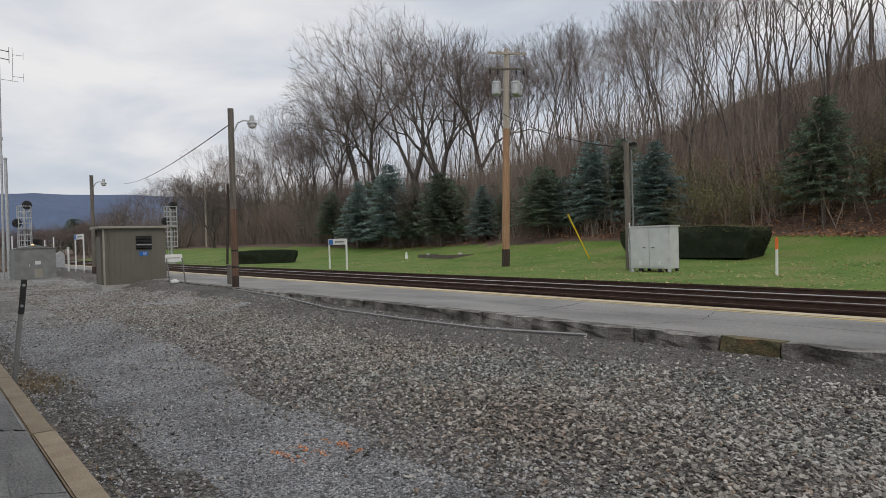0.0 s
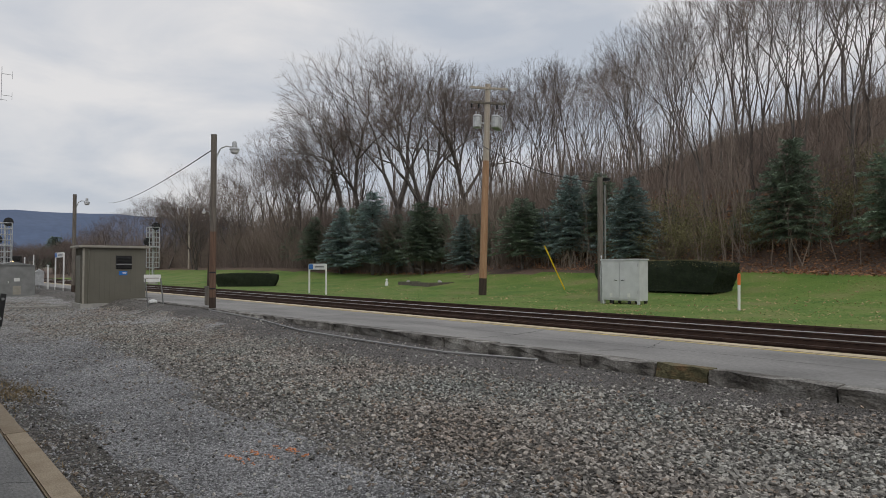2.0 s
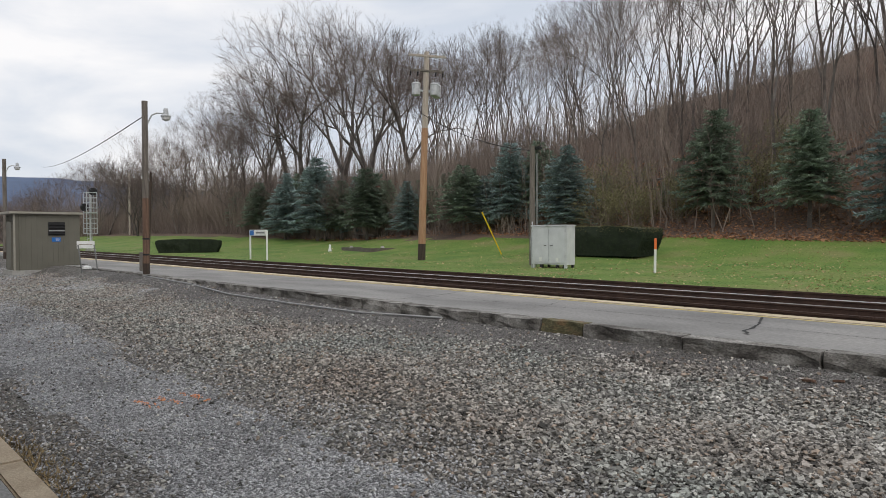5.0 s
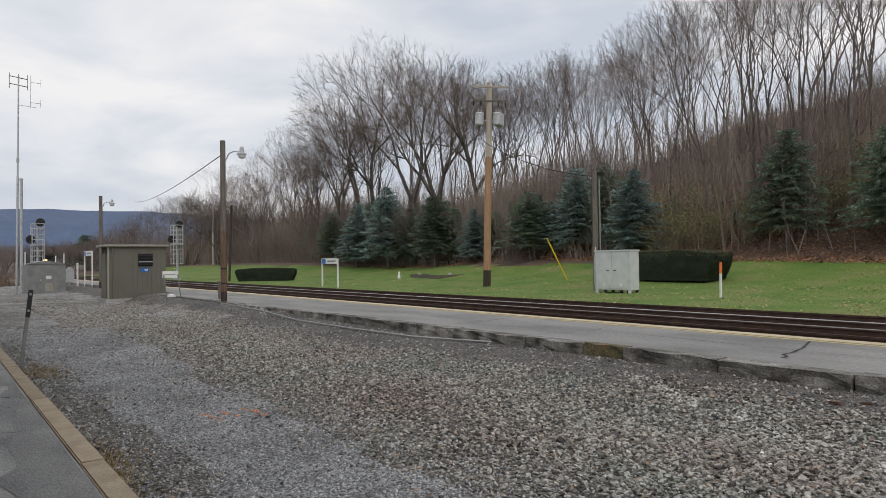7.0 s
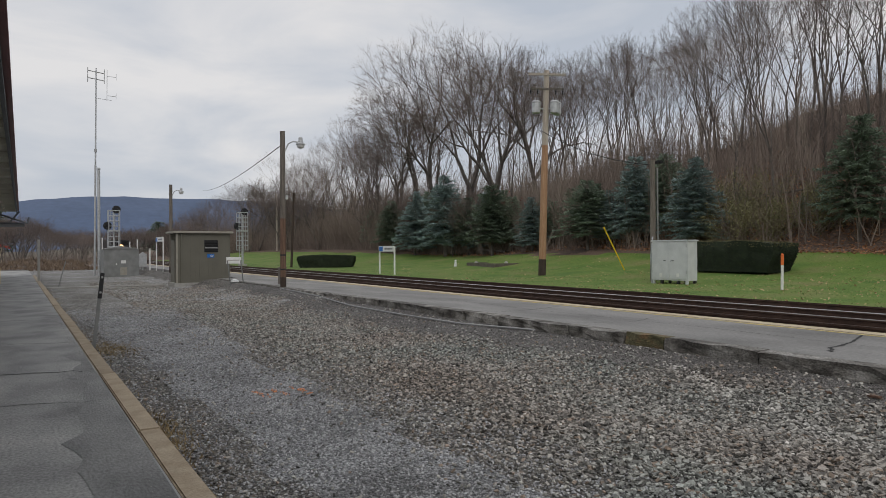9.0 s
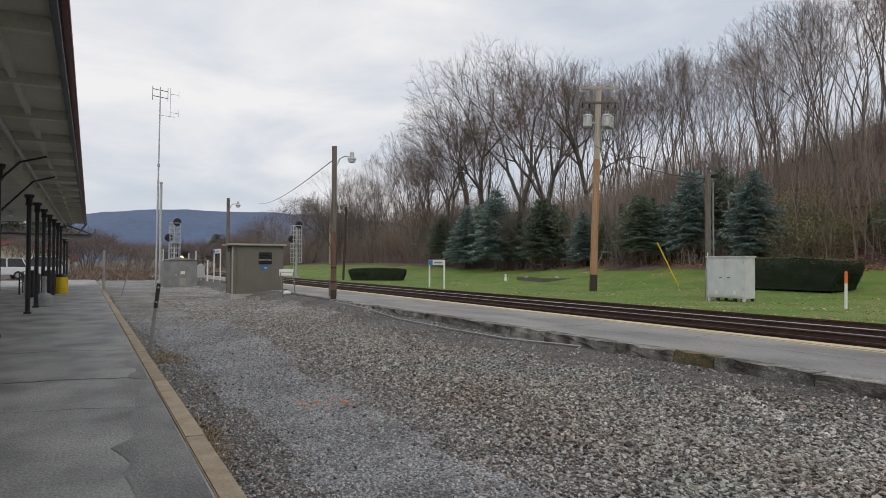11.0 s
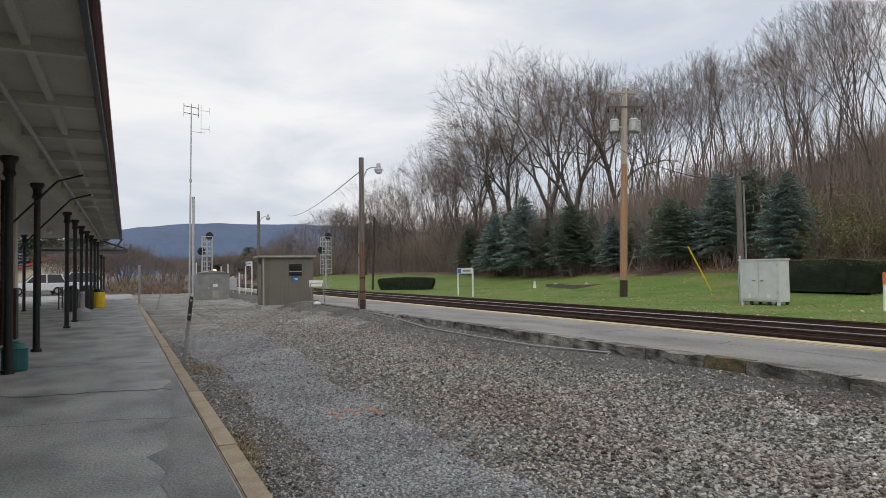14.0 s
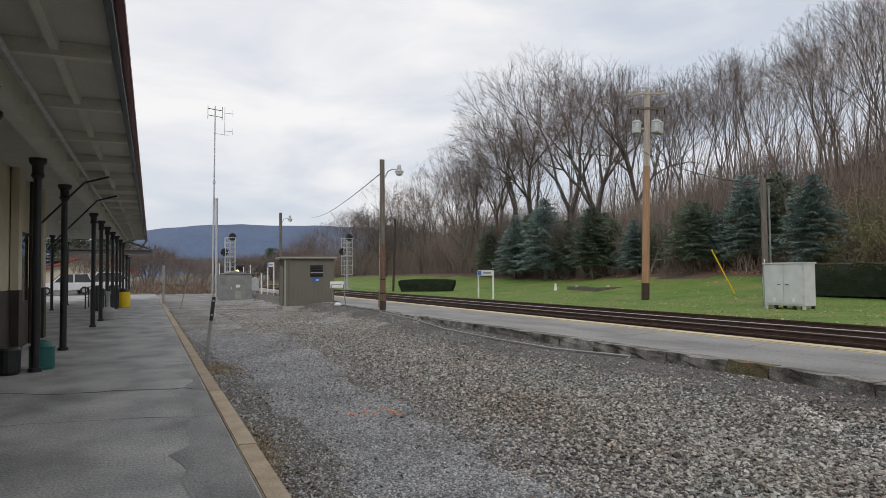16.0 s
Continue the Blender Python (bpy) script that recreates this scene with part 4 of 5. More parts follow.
def spruce_meshes(seed, height, width, mat, bare):
    """Tiers of drooping boughs, each a fan of needle sprays."""
    r = random.Random(seed)
    wood, green = Twigs(), Twigs()
    wood.stem(Vector((0, 0, -0.3)), Vector((0, 0, height * 0.55)), 0.14, 0.07)
    wood.stem(Vector((0, 0, height * 0.55)), Vector((0, 0, height)), 0.07, 0)
    z = bare
    while z < height - 0.1:
        f = 1 - (z - bare) / (height - bare)
        reach = width * (0.1 + 0.9 * f ** 0.85) * r.uniform(0.8, 1.1)
        if z < bare + 0.5:
            reach *= 0.75
        for k in range(7 if f > 0.2 else 5):
            a = 2 * math.pi * (k + r.random()) / 7
            out = Vector((math.cos(a), math.sin(a), 0))
            side = Vector((-out.y, out.x, 0))
            ln = reach * r.uniform(0.72, 1.12)
            root = Vector((0, 0, z + r.uniform(-0.08, 0.08)))
            tip = root + out * ln + Vector((0, 0, (0.32 * f - 0.5 * (1 - f)) * -ln * 0.6))
            wood.stem(root, tip, 0.022, 0)
            n = max(4, int(ln * 8.5))
            for i in range(n):
                t = (i + 0.6) / n
                p = root.lerp(tip, t) + Vector((0, 0, 0.05 * math.sin(t * 3)))
                for d in (-1, 1):
                    w = (0.5 * ln * (1 - t) + 0.13) * r.uniform(0.6, 1.1)
                    end = out * r.uniform(0.15, 0.3) + side * d * w * 0.75 + Vector((0, 0, r.uniform(-0.16, 0.07)))
                    green.blade(p, out * 0.055 + Vector((0, 0, r.uniform(-0.03, 0.03))), end)
                    green.blade(p + end * 0.45, out * 0.05 + side * -d * 0.02, end * 0.5 + Vector((0, 0, r.uniform(0.02, 0.14))))
                    green.blade(p + end * 0.3, Vector((0, 0, 0.045)), end * 0.6 + Vector((0, 0, r.uniform(-0.14, -0.02))))
        z += 0.16 + 0.07 * f + r.uniform(0, 0.05)
    return wood.mesh("trunk", "bark"), green.mesh("foliage", mat)


SPRUCE = {"g1": spruce_meshes(1, 6.5, 2.5, "spruce", 1.45), "g2": spruce_meshes(2, 6.5, 2.8, "spruce", 1.7), "b1": spruce_meshes(3, 6.5, 2.4, "blue_spruce", 0.9), "b2": spruce_meshes(4, 6.5, 2.6, "blue_spruce", 1.2)}


def spruce(x, y, top, kind, wide=1.0):
    z = ground_height(x, y)
    s = (top - z) / 6.5
    ob = tree_thing("spruce_tree", SPRUCE[kind], x, y, z, 47 * x + 13 * y, s, ("blue-green" if kind[0] == "b" else "dark green") + " spruce tree at the edge of the lawn", "spruce trees")
    ob.scale = (s * wide, s * wide, s)
    ob.children[1].name = "foliage"


for az, x, top, kind, wide in ((26.4, 35, 6.0, "g1", 1.1), (27.9, 34, 6.6, "g2", 1.0), (29.9, 34, 7.3, "b1", 1.0), (32.4, 34.5, 8.3, "b2", 1.05), (34.4, 35.5, 6.2, "g2", 1.0), (36.4, 34.5, 6.9, "g1", 1.1), (38.1, 36, 5.9, "g2", 1.0), (39.8, 35, 5.6, "b1", 1.15), (41.6, 36, 5.2, "g1", 1.1), (44.3, 34.5, 6.3, "g2", 1.15), (31.1, 36.5, 7.4, "g2", 1.0), (35.5, 36.5, 6.6, "b1", 1.0), (37.2, 37, 6.8, "g1", 1.0), (40.8, 37, 5.8, "g2", 1.1), (43.0, 37, 6.2, "g1", 1.0), (45.3, 36.5, 6.2, "g2", 1.0), (47.3, 37.5, 6.4, "g1", 1.0), (46.2, 35.5, 5.6, "b1", 1.0), (48.2, 35.5, 7.6, "b2", 1.0), (50.6, 37, 7.7, "g2", 1.05), (52.6, 35, 6.9, "b2", 1.1), (56.0, 39, 5.6, "g1", 0.8)):
    a = radians(az)
    spruce(x, 0.02 + (x - 0.72) / math.tan(a), top, kind, wide * 1.12)
for az, x, top, kind, wide in ((66.2, 36.5, 8.2, "g1", 1.05), (73.0, 37, 7.6, "g2", 1.05), (79.5, 36.5, 8.4, "b1", 1.2), (62.4, 38.5, 4.6, "g1", 0.7)):
    a = radians(az)
    spruce(x, 1.76 + (x - 0.66) / math.tan(a), top, kind, wide)
far_ever = tree_thing("spruce_tree", SPRUCE["g2"], 26, 150, 0, 20, 1.25, "dark evergreen tree far beyond the platform", "")
far_ever.scale = (2.4, 2.4, 1.15)
far_ever.children[1].name = "foliage"

for x, y, s in ((-17, 122, 1.7), (-12.5, 127, 1.9), (-9, 121, 1.6), (-6, 129, 1.8), (-2.5, 125, 1.5), (-21, 128, 1.9)):
    o = tree_thing("spruce_tree", SPRUCE["g1"], x, y, -0.1, 50 * x, s, "dark evergreen tree behind the far building", "far evergreens")
    o.children[1].name = "foliage"
red = Twigs()
r = random.Random(9)
base = Vector((37.2, 47.0, ground_height(37.2, 47.0)))
for _ in range(420):
    p = base + Vector((r.gauss(0, 0.45), r.gauss(0, 0.45), 3.1 + r.gauss(0, 0.75)))
    red.leaf(p, rand_dir(r) * 0.2, rand_dir(r) * 0.15)
red_wood = Twigs()
for k in range(7):
    red_wood.stem(base, base + Vector((r.gauss(0, 0.4), r.gauss(0, 0.4), r.uniform(2.6, 4.2))), 0.03, 0)
red_tree = tagged(new("red_shrub"), "small shrub with dull red autumn leaves", "shrub")
for n, me in (("trunk", red_wood.mesh("trunk", "bark")), ("leaves", red.mesh("leaves", "red_leaf"))):
    c = new(n, me)
    c.parent = red_tree


def hedge(x, y, turn, length, width, height, label, seed, browned):
    """A clipped hedge: a solid dark core under a skin of small leaves."""
    r = random.Random(seed)
    ob = thing("hedge", x, y, ground_height(x, y) - 0.05, label, "hedge", "", turn)
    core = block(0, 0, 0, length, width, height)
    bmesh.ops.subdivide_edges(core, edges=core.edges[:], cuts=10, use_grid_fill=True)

    def swell(p):
        n = noise.noise(p * 1.7 + Vector((seed, 0, 0))) * 0.12
        taper = 0.9 + 0.1 * smoothstep(0, height * 0.75, p.z)
        end = 1 - 0.1 * abs(2 * p.x / length - 1) ** 3
        c = Vector((length / 2, width / 2, 0))
        return Vector((c.x + (p.x - c.x) * taper, c.y + (p.y - c.y) * taper * (1 + n), p.z * end * (1 + n * 0.3)))
    leaves, top = Twigs(), Twigs()
    for f in core.faces:
        c = f.calc_center_median()
        for _ in range(24):
            p = c + Vector((r.uniform(-0.5, 0.5) * length / 10, r.uniform(-0.5, 0.5) * width / 10, r.uniform(-0.5, 0.5) * height / 10))
            p = swell(Vector((min(length, max(0, p.x)), min(width, max(0, p.y)), min(height, max(0, p.z)))))
            p += f.normal * r.uniform(-0.02, 0.05)
            (top if browned and (f.normal.z > 0.7 or p.z > height * 0.8 + 0.05 * noise.noise(p * 2)) else leaves).leaf(p, rand_dir(r) * 0.06, rand_dir(r) * 0.05)
    for v in core.verts:
        v.co = swell(v.co)
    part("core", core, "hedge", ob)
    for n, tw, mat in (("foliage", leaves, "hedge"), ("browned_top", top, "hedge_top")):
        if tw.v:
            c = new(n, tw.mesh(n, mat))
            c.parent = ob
    return ob


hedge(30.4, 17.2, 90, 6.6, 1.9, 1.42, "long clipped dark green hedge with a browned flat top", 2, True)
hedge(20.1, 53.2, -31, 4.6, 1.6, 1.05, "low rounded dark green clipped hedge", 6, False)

grass = Twigs()
r = random.Random(8)
for _ in range(60000):
    y = 4 + 68 * r.random() ** 1.3
    x = r.uniform(16.8, 35)
    p = Vector((x, y, ground_height(x, y) - 0.01))
    h = r.uniform(0.012, 0.035)
    grass.blade(p, Vector((r.gauss(0, 0.012), r.gauss(0, 0.012), 0)), Vector((r.gauss(0, 0.03), r.gauss(0, 0.03), h)))
tagged(new("grass", grass.mesh("grass", "grass_blade")), "short bright green lawn grass", "grass", kind="stuff")
leaves = Twigs()
for _ in range(26000):
    y = r.uniform(4, 62)
    if r.random() < 0.6:
        y = r.uniform(5, 34)
    x = 34.6 + abs(r.gauss(0, 6))
    if x < 34 and r.random() > smoothstep(30, 8, y) * 0.9 + 0.1:
        continue
    p = Vector((x, y, ground_height(x, y) + r.uniform(0.01, 0.05)))
    s = r.uniform(0.1, 0.2)
    leaves.leaf(p, (Vector((r.gauss(0, 1), r.gauss(0, 1), r.gauss(0, 0.4)))).normalized() * s, (Vector((r.gauss(0, 1), r.gauss(0, 1), r.gauss(0, 0.4)))).normalized() * s * 0.7)
lawn_leaves = Twigs()
for _ in range(13000):
    y = 3 + 45 * r.random() ** 1.6
    x = r.uniform(17.2, 34)
    if bumpy(x, y, 2.4, 6) < r.uniform(-0.5, 0.35) + 0.012 * y:
        continue
    p = Vector((x, y, ground_height(x, y) + 0.03))
    s = r.uniform(0.05, 0.11)
    lawn_leaves.leaf(p, Vector((r.gauss(0, 1), r.gauss(0, 1), r.gauss(0, 0.3))).normalized() * s, Vector((r.gauss(0, 1), r.gauss(0, 1), r.gauss(0, 0.3))).normalized() * s * 0.7)
tagged(new("lawn_leaves", lawn_leaves.mesh("lawn_leaves", "lawn_leaf")), "pale tan leaves scattered over the lawn", "leaves", kind="stuff")
tagged(new("fallen_leaves", leaves.mesh("fallen_leaves", "fallen_leaf")), "scattered brown fallen leaves on grass and slope", "leaves", kind="stuff")
weeds = Twigs()
for _ in range(2600):
    t = r.random()
    if t < 0.35:
        x, y = r.gauss(1.95, 0.18), r.gauss(12.6, 0.5)
    elif t < 0.6:
        x, y = 1.72 + abs(r.gauss(0, 0.12)), r.gauss(6.6, 0.5)
    else:
        x, y = 1.67 + abs(r.gauss(0, 0.1)), r.uniform(2, 36)
    if x < 1.66:
        continue
    p = Vector((x, y, gravel_height(x, y) - 0.01))
    h = r.uniform(0.02, 0.07)
    weeds.blade(p, Vector((r.gauss(0, 0.006), r.gauss(0, 0.006), 0)), Vector((r.gauss(0, 0.04), r.gauss(0, 0.04), h)))
bank = Twigs()
for _ in range(4000):
    x, y = r.uniform(-5, 7), r.uniform(66, 86)
    p = Vector((x, y, -0.2 + 0.9 * smoothstep(66, 80, y) * max(0, bumpy(x, y, 4, 31) + 0.3)))
    bank.blade(p, Vector((r.gauss(0, 0.04), r.gauss(0, 0.04), 0)), Vector((r.gauss(0, 0.3), r.gauss(0, 0.3), r.uniform(0.15, 0.5))))
tagged(new("dry_grass", bank.mesh("dry_grass", "bank_grass")), "low reddish dry grass beyond the gravel", "grass", kind="stuff")
tagged(new("weeds", weeds.mesh("weeds", "dead_grass")), "thin dry weeds along the kerb", "weeds", kind="stuff")

# far wooded mountain, with the haze of distance put into its blue colour
pts = 60
ridge_v, ridge_f = [], []
for i in range(pts + 1):
    x = -2600 + 5200 * i / pts
    h = 234 + 14 * bumpy(x, 0, 420, 3) + 6 * bumpy(x, 0, 120, 6)
    h *= smoothstep(-900, 420, x) * 0.62 + 0.4
    h *= 1 - 0.2 * smoothstep(1100, 2400, x)
    ridge_v += [(x, 3300, -5), (x, 3700, h * 0.62), (x, 4150, h * 1.28), (x, 4900, h * 0.9)]
for i in range(pts):
    for k in range(3):
        ridge_f.append((4 * i + k, 4 * i + 4 + k, 4 * i + 5 + k, 4 * i + 1 + k))
me = bpy.data.meshes.new("mountain")
me.from_pydata(ridge_v, [], ridge_f)
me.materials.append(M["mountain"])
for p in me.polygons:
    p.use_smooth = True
tagged(new("mountain", me), "long wooded mountain ridge in the distance, coloured blue-grey for haze", "mountain", kind="structure")

for k, (x, y, ln, turn) in enumerate(((38.5, 14.5, 5, 60), (41, 19, 6, 100), (40, 24, 4, 20), (43, 12, 6, 140), (37.5, 33, 3.5, 75), (36.2, 46, 3, 110), (42, 30, 5, 50))):
    z = ground_height(x, y)
    c, s = math.cos(radians(turn)), math.sin(radians(turn))
    bend = [(x + ln * t * c + 0.15 * math.sin(5 * t + k), y + ln * t * s, ground_height(x + ln * t * c, y + ln * t * s) + 0.05 + 0.5 * t * (k % 2)) for t in (0, 0.25, 0.5, 0.75, 1)]
    tagged(part("fallen_branch", tube(bend, [0.1, 0.09, 0.075, 0.05, 0.02], 7), "bark"), "fallen bare branch lying on the leafy slope", "branch", "fallen branches")


# ---- loose stones on the gravel ----
STONE_V = np.array([(x, y, z) for z in (-1, 1) for y in (-1, 1) for x in (-1, 1)], float)
STONE_F = np.array([(0, 2, 3, 1), (4, 5, 7, 6), (0, 1, 5, 4), (2, 6, 7, 3), (0, 4, 6, 2), (1, 3, 7, 5)])


def stone_template(g):
    v = STONE_V * g.uniform(0.45, 1.0, (8, 3))
    return v * np.array((1.0, g.uniform(0.55, 0.95), g.uniform(0.25, 0.55)))


def turn_matrix(g):
    a, b, c = g.uniform(0, 2 * np.pi), g.normal(0, 0.42), g.normal(0, 0.42)
    ca, sa, cb, sb, cc, sc = np.cos(a), np.sin(a), np.cos(b), np.sin(b), np.cos(c), np.sin(c)
    return np.array(((ca, -sa, 0), (sa, ca, 0), (0, 0, 1))) @ np.array(((cb, 0, sb), (0, 1, 0), (-sb, 0, cb))) @ np.array(((1, 0, 0), (0, cc, -sc), (0, sc, cc)))


g = np.random.default_rng(3)
templates = [stone_template(g) for _ in range(40)]


def strewn(places, name, mat, label):
    v, f = [], []
    for k, (x, y, z, s) in enumerate(places):
        v.append((templates[int(g.integers(40))] * s) @ turn_matrix(g).T + (x, y, z))
        f.append(STONE_F + 8 * k)
    me = bpy.data.meshes.new(name)
    me.from_pydata(np.concatenate(v).tolist(), [], np.concatenate(f).tolist())
    me.materials.append(M[mat])
    return tagged(new(name, me), label, "gravel", kind="stuff")


def stone_size(x, y, g):
    """Coarse ballast down the middle, fine chippings in the lane, cinders by the platform."""
    lane = abs(x - (2.88 + 0.012 * y) + 0.28 * bumpy(x, y, 1.6, 9))
    if lane < 0.6 + 0.01 * y + 0.05 * max(0, y - 9) + g.normal(0, 0.24) and g.random() > 0.06 + 0.012 * max(0, y - 6):
        return g.uniform(0.006, 0.015)
    if x > 7.6 - 0.7 * smoothstep(5, 11, y) + 0.5 * bumpy(x, y, 1.6, 9) + g.normal(0, 0.2):
        return g.uniform(0.005, 0.0115) if g.random() < 0.93 else g.uniform(0.014, 0.026)
    return float(np.clip(g.normal(0.0175, 0.0055), 0.0119, 0.038)) * (0.7 if x < 3 else 0.8 + 0.2 * smoothstep(3.6, 4.8, x))


coarse, pale, tan, chips, cinder = [], [], [], [], []
for _ in range(128000):
    y = 1.6 + 20.4 * g.random() ** 1.75
    x = g.uniform(1.7, 8.35)
    s = stone_size(x, y, g)
    if s < 0.0118 and y > 7.5:
        continue
    if s > 0.0118 and g.random() < 0.12:
        continue
    z = gravel_height(x, y) + s * g.uniform(0.15, 0.6)
    if s < 0.0155 and x < 4.4:
        chips.append((x, y, z, s))
        continue
    if s < 0.0118:
        cinder.append((x, y, z, s))
        continue
    c = g.random()
    near_pale = math.exp(-((x - 6.85 - 0.45 * (y - 4.1)) / 0.13) ** 2) if y < 7 else 0
    (pale if c < 0.012 + 0.38 * near_pale else tan if c < 0.1 + 0.1 * max(0, bumpy(x, y, 2.0, 12)) else coarse).append((x, y, z, s))
for _ in range(11000):
    y = 20 + 20 * g.random() ** 1.3
    x = g.uniform(3.6, 7.6)
    if 6.4 < x and y > 31.5 or bumpy(x, y, 2.2, 21) < g.uniform(-0.7, 0.25):
        continue
    s = float(np.clip(g.normal(0.022, 0.006), 0.012, 0.036))
    (tan if g.random() < 0.2 else coarse).append((x, y, gravel_height(x, y) + s * 0.25, s))
M["pale_stone"] = material("pale_stone", [(0.45, 0.43, 0.4), (0.62, 0.6, 0.56)], 3, 0.9, 0, 0.2, 60, 0.2, per_island=0.3)
M["tan_stone"] = material("tan_stone", [(0.24, 0.19, 0.15), (0.33, 0.265, 0.21)], 3, 0.9, 0, 0.2, 60, 0.2, per_island=0.4)
strewn(coarse, "loose_ballast", "stone", "loose grey crushed-stone ballast of the old trackbed")
strewn(chips, "fine_chippings", "chippings", "fine blue-grey chippings in the worn lane")
strewn(cinder, "cinder_grit", "cinder_grit", "dark fine cinders beside the island platform")
strewn(pale, "pale_ballast", "pale_stone", "scattered pale limestone pieces among the ballast")
strewn(tan, "tan_ballast", "tan_stone", "scattered tan and rusty stones among the ballast")
single = []
for k in range(8):
    me = bpy.data.meshes.new("stone")
    me.from_pydata((templates[k] * 0.026).tolist(), [], STONE_F.tolist())
    me.materials.append(M["stone"])
    single.append(me)
for i in range(300):
    x, y = g.uniform(4.4, 6.6), g.uniform(3.3, 4.7)
    ob = new("stone", single[i % 8])
    ob.parent = ground
    ob.matrix_basis = pose(x, y, gravel_height(x, y) + 0.012, g.normal(0, 20), g.normal(0, 20), g.uniform(0, 360))

# sprayed survey marks
for (xa, ya), (xb, yb) in (((2.94, 8.02), (3.02, 7.57)), ((3.14, 8.02), (3.25, 7.58)), ((3.42, 7.97), (3.47, 7.51))):
    marks = []
    for _ in range(24):
        t = g.random()
        x, y = xa + (xb - xa) * t + g.normal(0, 0.03), ya + (yb - ya) * t + g.normal(0, 0.02)
        s = g.uniform(0.006, 0.017)
        marks.append((x, y, gravel_height(x, y) + s * 0.5, s))
    v, f = [], []
    for k, (x, y, z, s) in enumerate(marks):
        v.append((templates[k % 40] * s) @ turn_matrix(g).T + (x, y, z))
        f.append(STONE_F + 8 * k)
    me = bpy.data.meshes.new("survey_mark")
    me.from_pydata(np.concatenate(v).tolist(), [], np.concatenate(f).tolist())
    me.materials.append(M["orange_spray"])
    tagged(new("survey_mark", me), "dash of orange survey paint sprayed over gravel", "paint mark", "survey marks", "stuff")


# ---- cracks in the asphalt ----
def crack(points, width, z, label, parent=None):
    r = random.Random(len(points) + int(points[0][1] * 10))
    pts = []
    for (xa, ya), (xb, yb) in zip(points, points[1:]):
        for k in range(6):
            t = k / 6
            pts.append((xa + (xb - xa) * t + r.gauss(0, 0.012), ya + (yb - ya) * t + r.gauss(0, 0.02)))
    pts.append(points[-1])
    v, f = [], []
    for i, (x, y) in enumerate(pts):
        w = width * r.uniform(0.35, 1.0)
        a, b = pts[max(0, i - 1)], pts[min(len(pts) - 1, i + 1)]
        d = Vector((b[0] - a[0], b[1] - a[1], 0)).normalized()
        v += [(x - d.y * w, y + d.x * w, z), (x + d.y * w, y - d.x * w, z)]
    for i in range(len(pts) - 1):
        f.append((2 * i, 2 * i + 1, 2 * i + 3, 2 * i + 2))
    me = bpy.data.meshes.new("crack")
    me.from_pydata(v, [], f)
    me.materials.append(M["crack"])
    ob = new("crack", me)
    ob.parent = parent
    return ob


crack([(-1.7, 10.8), (-0.3, 9.9), (0.34, 9.9), (1.2, 9.7), (1.46, 9.45)], 0.02, 0.004, "", pavement)
crack([(-1.7, 13.2), (-0.65, 13.1), (0.66, 12.95), (1.46, 12.7)], 0.018, 0.004, "", pavement)
crack([(-1.7, 8.1), (-0.3, 8.05), (0.6, 7.9), (1.46, 7.6)], 0.009, 0.004, "", pavement)
crack([(-1.7, 17.5), (1.46, 17.3)], 0.015, 0.004, "", pavement)
crack([(-1.7, 24.0), (1.46, 23.8)], 0.02, 0.004, "", pavement)
crack([(11.1, 5.2), (10.5, 5.02), (10.0, 4.85), (9.5, 4.8), (9.15, 4.6)], 0.03, 0.204, "", island)
crack([(10.9, 11.5), (9.6, 11.2), (8.5, 11.3)], 0.014, 0.204, "", island)
crack([(10.9, 18.0), (8.5, 17.7)], 0.018, 0.204, "", island)

hose = [(8.25, 9.2, gravel_height(8.25, 9.2) + 0.03), (7.95, 11, gravel_height(7.95, 11) + 0.03), (7.8, 13, gravel_height(7.8, 13) + 0.03), (7.85, 16, gravel_height(7.85, 16) + 0.03), (8.1, 19, gravel_height(8.1, 19) + 0.03), (8.25, 22.6, gravel_height(8.25, 22.6) + 0.03)]
tagged(part("buried_cable", tube(hose, 0.017, 8), "grey_plastic"), "grey cable lying along the platform edge", "cable")
tagged(part("concrete_strip", block(1.7, 34.2, -0.2, 6.6, 34.5, -0.1, 0.01), "concrete"), "narrow concrete strip across the gravel", "strip", kind="structure")


# ---- signs, posts and bins ----
def leaning_post():
    ob = thing("leaning_post", 1.69, 12.5, -0.08, "rusty leaning steel post with a dark sign back", "post")
    part("shaft", block(-0.025, -0.025, -0.2, 0.025, 0.025, 1.05, 0.005), "grey_metal", ob)
    plate = part("plate", block(-0.032, -0.045, 0.8, 0.032, -0.03, 1.22, 0.004), "dark_metal", ob, "narrow dark plate")
    for z in (0.9, 1.15):
        part("bolt", turned([(0.02, 0), (0.015, 0.012)], 8), "grey_plastic", plate).matrix_basis = pose(0, -0.045, z, 90)
    ob.rotation_euler = (radians(-3), radians(6.5), 0)


leaning_post()
p2 = thing("leaning_post", 2.3, 36.6, -0.18, "thin leaning steel post in the gravel", "post")
part("shaft", block(-0.02, -0.02, -0.2, 0.02, 0.02, 1.25), "grey_metal", p2)
p2.rotation_euler.y = radians(14)
p3 = thing("white_post", 1.6, 40.2, -0.2, "pale square post at the platform's end", "post")
part("shaft", block(-0.06, -0.06, 0, 0.06, 0.06, 2.3, 0.01), "concrete", p3)
part("foot", block(-0.12, -0.12, 0, 0.12, 0.12, 0.05), "dark_metal", p3)


